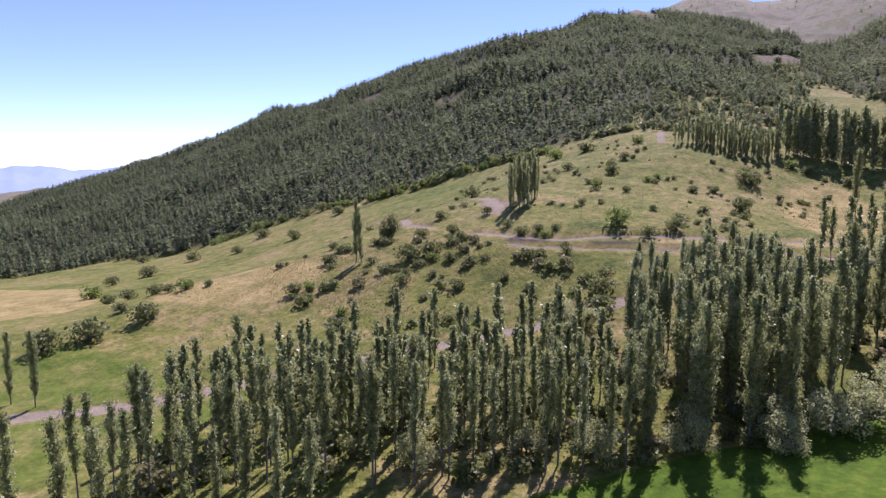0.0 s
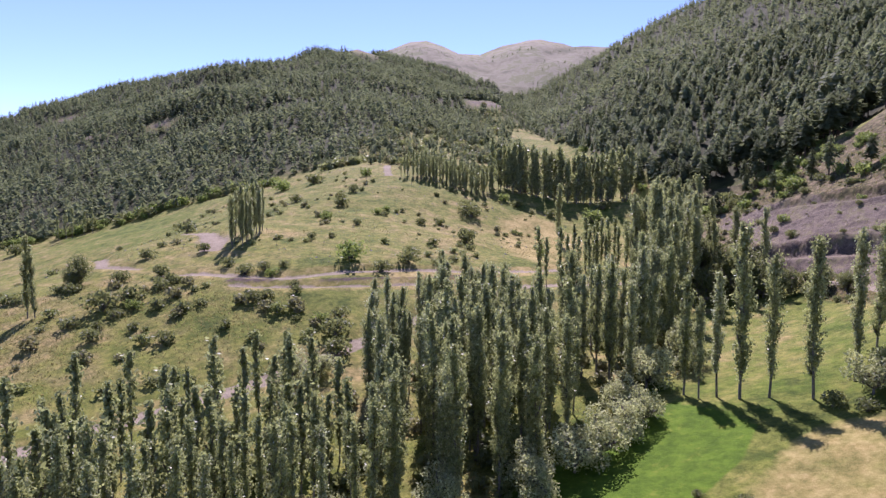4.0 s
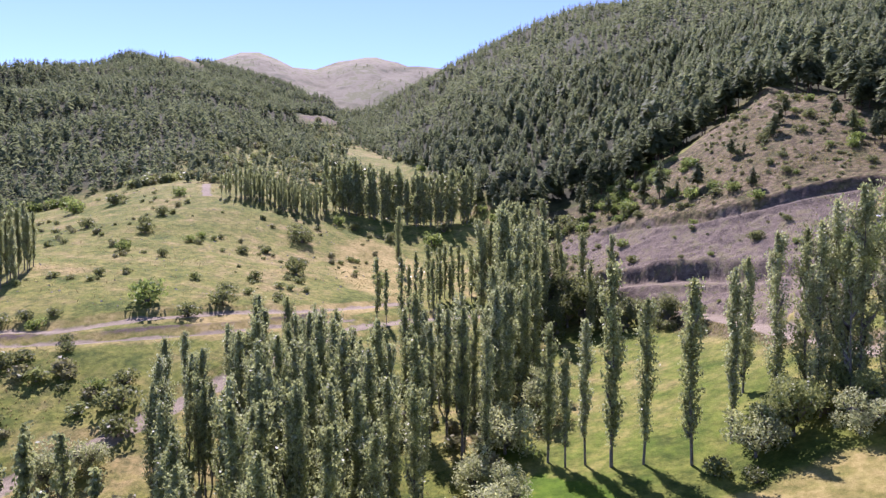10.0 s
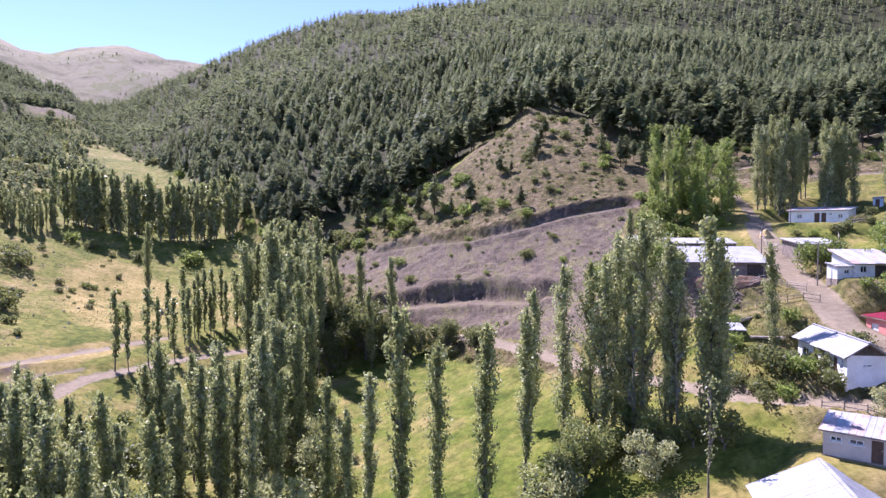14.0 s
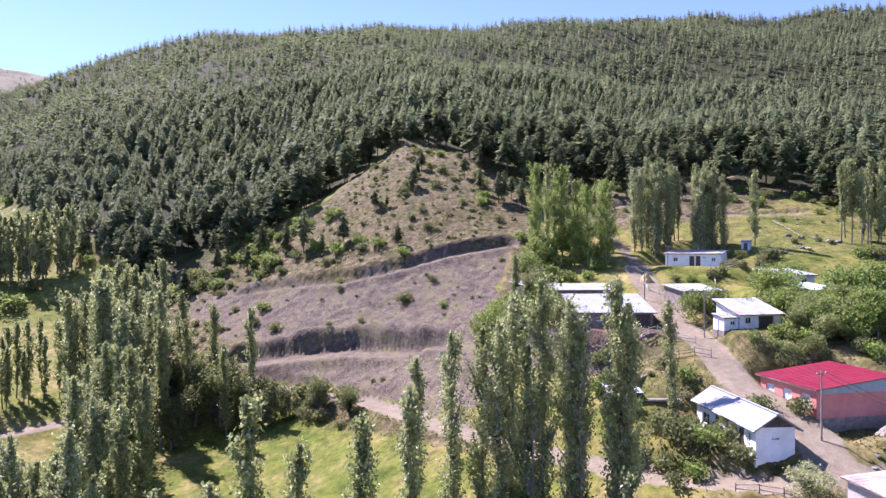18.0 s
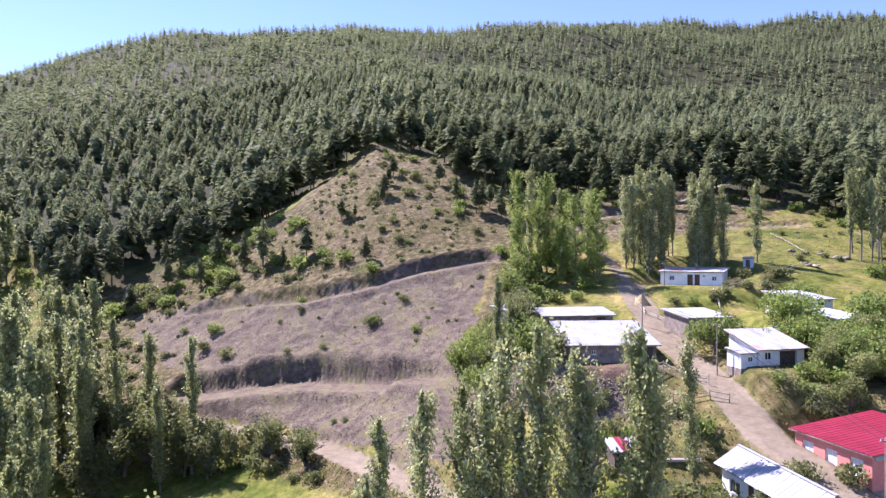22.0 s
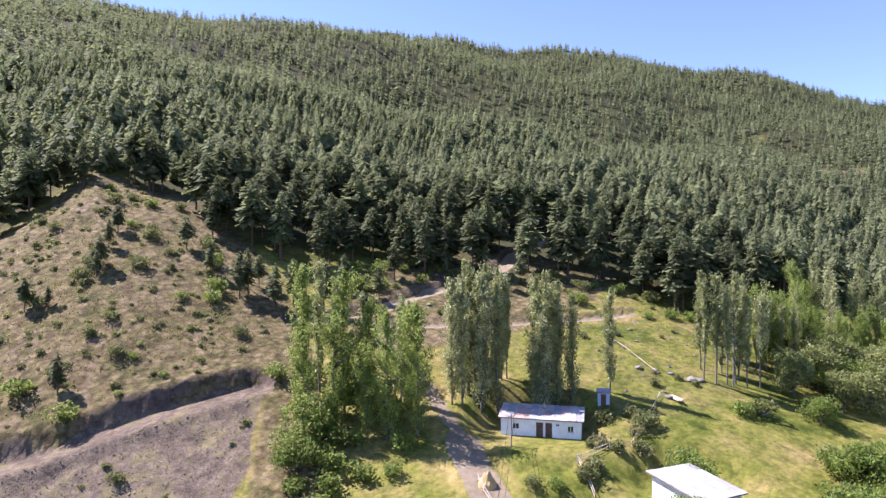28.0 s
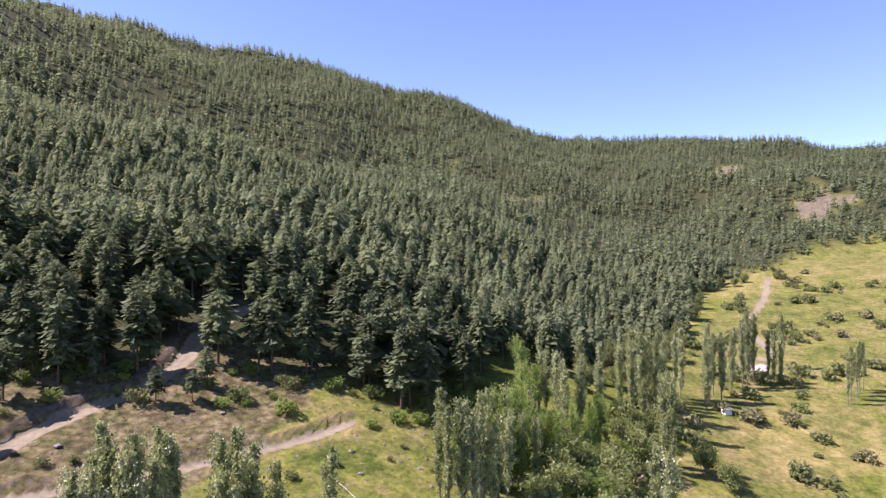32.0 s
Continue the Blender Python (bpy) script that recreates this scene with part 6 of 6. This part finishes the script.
def fence(points, label, rails=2, high=1.1, gap=2.2, material=None):
    material = material or POLE_WOOD
    thing = tagged(new("pole_fence"), label, "fence")
    x0, y0 = points[0]
    z0 = ground_at(x0, y0)
    thing.location = (x0, y0, z0)
    rng = random.Random(int(abs(x0 * 7 + y0)))
    for (ax, ay), (bx, by) in zip(points, points[1:]):
        n = max(1, round(math.hypot(bx - ax, by - ay) / gap))
        at = []
        for k in range(n + 1):
            x, y = ax + (bx - ax) * k / n, ay + (by - ay) * k / n
            z = ground_at(x, y)
            at.append(Vector((x - x0, y - y0, z - z0)))
            part("post", closed_beam(at[-1] - Vector((0, 0, 0.3)), at[-1] + Vector((rng.uniform(-0.08, 0.08), rng.uniform(-0.08, 0.08), high + rng.uniform(0, 0.2))), 0.06), material, thing)
        for p, q in zip(at, at[1:]):
            for r in range(rails):
                h = high * (r + 1) / rails - 0.1
                part("rail", closed_beam(p + Vector((0, 0, h + rng.uniform(-0.08, 0.08))), q + Vector((0, 0, h + rng.uniform(-0.12, 0.12))), 0.05), material, thing)
    return thing


fence(((54.0, 90.4), (57.5, 91.4), (60.0, 86.6)), "pale pole fence round a yard beside the lane", 3)
fence(((50.6, 86.8), (54.6, 86.0), (58.6, 82.0)), "old grey pole fence below the yard", 2, 1.0, 2.0, WOOD)
fence(((72.4, 117.2), (70.2, 111.6), (71.2, 106.8)), "low fence of peeled poles along the lane", 2, 0.7)
fence(((80.0, 106.4), (82.6, 110.8), (87.8, 110.0)), "pole fence between garden and meadow", 2, 0.9)
fence(((90.2, 108.6), (96.4, 110.6), (104.6, 113.6)), "long fallen fence of peeled poles on the slope", 1, 0.6, 3.0)
fence(((110.5, 117.5), (113.0, 124.0), (116.0, 131.0)), "thin pole fence up the slope", 1, 0.6, 3.0)
fence(((42.4, 59.6), (46.4, 55.8)), "dark plank fence below the road", 2, 0.7, 1.6, WOOD)
fence(((52.0, 118.6), (58.0, 119.8), (63.4, 117.6)), "grey log wall at the edge of the threshing floor", 3, 0.8, 1.6, WOOD)


def utility_pole(x, y, h, label):
    z = ground_at(x, y)
    thing = tagged(new("utility_pole"), label, "pole", "utility poles")
    thing.location = (x, y, z)
    part("post", closed_beam((0, 0, -0.5), (0.03, 0, h), 0.10, 8, 0.7), WOOD, thing)
    part("crossarm", boxed(-0.6, 0.6, -0.04, 0.04, h - 0.35, h - 0.25, bevel=0.01), WOOD, thing)
    for k in (-0.5, 0, 0.5):
        part("insulator", closed_beam((k, 0, h - 0.25), (k, 0, h - 0.1), 0.035, 6, 0.7), FRAME_PAINT, thing)
    return Vector((x, y, z + h - 0.12))


pole_tops = [utility_pole(x, y, h, "weathered wooden utility pole beside the lane with cables") for x, y, h in ((54.0, 61.6, 6.5), (63.2, 88.8, 6.2), (66.6, 107.6, 5.0), (79.2, 118.4, 4.0), (60.0, 38.0, 7.0))]


def cable(p, q, sag):
    pts = [p.lerp(q, k / 12) - Vector((0, 0, sag * 4 * (k / 12) * (1 - k / 12))) for k in range(13)]
    me = mesh_of("cable", *limb([tuple(c) for c in pts], [0.024] * 13, 4), WIRE)
    tagged(new("overhead_cable", me), "thin black cable hanging between utility poles", "cable", "overhead cables")


for i, j in ((0, 1), (1, 2), (2, 3), (0, 4)):
    for k in (-0.5, 0.5):
        cable(pole_tops[i] + Vector((k, 0, 0)), pole_tops[j] + Vector((k, 0, 0)), 0.5)


# ---- stones, straw, heaps ----
def rock_mesh(seed, rough=0.25):
    rng = random.Random(seed)
    bm = bmesh.new()
    bmesh.ops.create_icosphere(bm, subdivisions=2, radius=1.0)
    off = Vector((seed * 3.1, seed, 0))
    for v in bm.verts:
        v.co *= 1 + rough * noise.noise(v.co * 1.3 + off) * 2 + 0.1 * noise.noise(v.co * 4 + off)
        v.co.z *= 0.65
    me = bpy.data.meshes.new("rock")
    bm.to_mesh(me)
    bm.free()
    me.materials.append(ROCK)
    return me


ROCKS = [rock_mesh(k) for k in range(5)]
for k, (x, y, s) in enumerate(((109.9, 120.4, 1.1), (111.4, 118.6, 0.9), (112.8, 116.8, 0.8), (113.4, 113.6, 1.6), (114.6, 113.0, 1.1), (105.4, 112.6, 1.0), (106.2, 114.0, 0.6), (112.4, 104.2, 1.7), (113.4, 103.0, 1.2), (92.5, 142.4, 1.0), (98.8, 159.0, 0.9), (104.0, 158.0, 0.6), (118, 150, 0.7), (124, 152, 0.8), (121, 157, 0.6), (119, 127, 0.6), (123, 131, 0.7), (55.6, 57.5, 0.5), (56.8, 58.2, 0.45), (57.8, 57.2, 0.4), (59.0, 58.4, 0.6), (60.4, 59.2, 0.9), (61.4, 60.4, 0.7), (62.5, 60.2, 0.8), (49.4, 60.0, 0.5), (48.2, 58.8, 0.4), (48.6, 103.4, 0.7), (45.8, 96.4, 0.8))):
    ob = new("boulder", ROCKS[k % 5])
    ob.matrix_basis = pose(x, y, ground_at(x, y) + 0.1 * s, 0, 0, k * 77)
    ob.scale = (0.68 * s, 0.55 * s, 0.5 * s)
    tagged(ob, "pale grey weathered boulder lying in the grass", "stone", "boulders")


def heap(name, label, x, y, w, d, h, material, seed=1):
    bm = bmesh.new()
    bmesh.ops.create_grid(bm, x_segments=22, y_segments=22, size=1.0)
    for v in bm.verts:
        r = v.co.length
        z = max(0, 1 - r) ** 0.7 * (1 + 0.35 * noise.noise(v.co * 3 + Vector((seed, 0, 0))))
        gx, gy = x + v.co.x * w, y + v.co.y * d
        v.co = Vector((gx - x, gy - y, ground_at(gx, gy) - ground_at(x, y) + h * z + 0.12 * noise.noise(Vector((gx, gy, seed)) * 1.7) - 0.1 * (r > 0.95)))
    me = bpy.data.meshes.new(name)
    bm.to_mesh(me)
    bm.free()
    me.materials.append(material)
    ob = new(name, me)
    ob.location = (x, y, ground_at(x, y))
    return tagged(ob, label, "heap")


heap("dung_mound", "reddish brown heap of dung below the barn", 53.5, 92.8, 5.0, 2.6, 0.6, DUNG, 2)
heap("dung_mound", "dark reddish heap of earth beside the yard fence", 48.8, 93.8, 2.4, 1.8, 0.5, DUNG, 5)
heap("haycock", "small round stack of yellow straw beside the lane", 72.8, 116.0, 1.2, 1.0, 1.5, STRAW_MAT, 3)
heap("threshing_floor", "spread of golden straw between the stable and the log wall", 58.0, 115.2, 4.0, 2.6, 0.25, STRAW_MAT, 4)
heap("earth_heap", "pile of pale dug earth beside the road", 62.6, 60.8, 2.6, 1.6, 1.3, MUD_WALL, 8)


def pile_of_poles(x, y, turn, n, label):
    thing = tagged(new("pole_pile"), label, "wood pile")
    z = ground_at(x, y)
    thing.matrix_basis = pose(x, y, z, 0, 0, turn)
    rng = random.Random(n)
    for k in range(n):
        a = rng.uniform(-0.25, 0.25)
        part("pole", closed_beam((-1.8 + a, (k % 5) * 0.16 - 0.3, 0.08 + 0.14 * (k // 5)), (1.8 + a, (k % 5) * 0.16 - 0.3 + rng.uniform(-0.2, 0.2), 0.08 + 0.14 * (k // 5) + 0.05), 0.07), POLE_WOOD, thing)


pile_of_poles(49.0, 83.0, 30, 12, "heap of peeled poles stacked in the yard")
pile_of_poles(48.4, 77.4, -20, 9, "pale poles piled beside the rusty shed")
pile_of_poles(105.8, 112.0, 60, 8, "poles leaning on a boulder on the slope")

tank = tagged(new("water_tank"), "blue plastic water tank in a garden", "tank")
tank.location = (76.6, 92.4, ground_at(76.6, 92.4))
part("body", closed_beam((0, 0, 0), (0, 0, 1.5), 0.6, 16, 1.0), BLUE_PAINT, tank)
part("lid", closed_beam((0, 0, 1.5), (0, 0, 1.62), 0.3, 12, 0.8), BLUE_PAINT, tank)

tractor = tagged(new("tractor"), "small red tractor parked on the dry field", "tractor")
tractor.matrix_basis = pose(142.0, 87.3, ground_at(142.0, 87.3), 0, 0, 60)
part("body", boxed(-1.5, 0.6, -0.4, 0.4, 0.7, 1.3, bevel=0.08), RED_METAL, tractor)
part("hood", boxed(-1.6, -0.4, -0.35, 0.35, 1.25, 1.5, bevel=0.06), RED_METAL, tractor)
part("seat", boxed(0.3, 0.8, -0.25, 0.25, 1.3, 1.45, bevel=0.04), RUBBER, tractor)
part("canopy", boxed(-0.2, 1.0, -0.55, 0.55, 2.1, 2.18, bevel=0.02), RED_METAL, tractor)
for x, y, r in ((0.6, 0.7, 0.7), (0.6, -0.7, 0.7), (-1.2, 0.6, 0.42), (-1.2, -0.6, 0.42)):
    wheel = part("wheel", closed_beam((x, y - 0.16, r), (x, y + 0.16, r), r, 16, 1.0), RUBBER, tractor)
    part("rim", closed_beam((x, y - 0.18, r), (x, y + 0.18, r), r * 0.5, 12, 1.0), FRAME_PAINT, wheel)


# ---- grass, weeds and broken stone, too many to count ----
def tuft_mass(name, label, seed, patches, size, material, category):
    rng = np.random.default_rng(seed)
    xs, ys = [], []
    for patch, n in patches:
        x, y = scattered(rng, n, patch, lambda a, b: off_ways(a, b, 0.3) & (inside(patch, a, b) > rng.uniform(-1, 14, np.shape(a)) * rng.uniform(0, 1, np.shape(a))) & (wave(a, b, 9, 2.0) > rng.uniform(-1, 0.6, np.shape(a))))
        xs.append(x)
        ys.append(y)
    x, y = np.concatenate(xs), np.concatenate(ys)
    z = on_ground(x, y)
    s = rng.uniform(0.5, 1.3, len(x)) * size
    v = []
    for k in range(4):
        a = rng.uniform(0, 2 * np.pi, len(x))
        dx, dy = np.cos(a) * s * 0.6, np.sin(a) * s * 0.6
        lx, ly = rng.normal(0, 0.35, (2, len(x))) * s
        v.append(np.stack([np.stack([x - dx, y - dy, z - 0.1], -1), np.stack([x + dx, y + dy, z - 0.1], -1), np.stack([x + lx, y + ly, z + s], -1)], 1))
    v = np.concatenate(v).reshape(-1, 3)
    tagged(new(name, mesh_of(name, v, np.arange(len(v)).reshape(-1, 3), material)), label, category, kind="stuff")


tuft_mass("dry_grass", "tufts of dry yellow grass on banks and slopes", 31, ((HILL, 5000), (LOWER, 3000), (MOUND, 6000), (SLOPE, 300), (BANK, 1500), (GARDEN, 900), (VILLAGE_BANKS, 3500), (FALLOW, 800), (BARE_SLOPE, 900), (EAST, 500)), 0.19, GRASS_LEAF, "grass")
tuft_mass("green_weeds", "green weeds and low herbs in the meadow", 32, ((HILL, 3000), (LOWER, 2500), (MOUND, 2500), (SLOPE, 300), (BANK, 1200), (GARDEN, 800), (VILLAGE_BANKS, 3000), (GROVE, 4000), (SCAR, 400), (EAST, 500)), 0.2, WEED_LEAF, "weeds")


def rubble(name, label, seed, n, patch, lo, hi, material):
    rng = np.random.default_rng(seed)
    x, y = scattered(rng, n, patch, lambda a, b: off_ways(a, b, 0.1))
    z = on_ground(x, y)
    base = np.array([(1, 0, 0), (-1, 0, 0), (0, 1, 0), (0, -1, 0), (0, 0, 0.8), (0, 0, -0.8)], float)
    tri = np.array([(0, 2, 4), (2, 1, 4), (1, 3, 4), (3, 0, 4), (2, 0, 5), (1, 2, 5), (3, 1, 5), (0, 3, 5)])
    s = rng.uniform(lo, hi, len(x)) ** 1.0
    v = base[None] * s[:, None, None] * rng.uniform(0.6, 1.3, (len(x), 6, 1)) + np.stack([x, y, z], -1)[:, None]
    f = tri[None] + 6 * np.arange(len(x))[:, None, None]
    tagged(new(name, mesh_of(name, v.reshape(-1, 3), f.reshape(-1, 3), material)), label, "rubble", kind="stuff")


rubble("scree", "broken stones strewn over the dug slope", 41, 10000, SCAR, 0.04, 0.15, SCREE)
rubble("rubble_bank", "grey broken stone tipped down the bank below the barn", 44, 2600, RUBBLE_BANK, 0.07, 0.24, SCREE)
rubble("meadow_stones", "small pale stones scattered in the hill pasture", 42, 350, HILL, 0.12, 0.4, ROCK)
rubble("slope_stones", "pale stones in the grass of the slope", 43, 160, SLOPE, 0.12, 0.4, ROCK)

retire(POPLARS + FULL + FAR_TALL + FAR_THIN + THIN + LIGHT + BARE + WILLOWS + WALNUTS + DARK + BUSHES + GREENS + DRYS + LOWS + OLIVE + PINES)
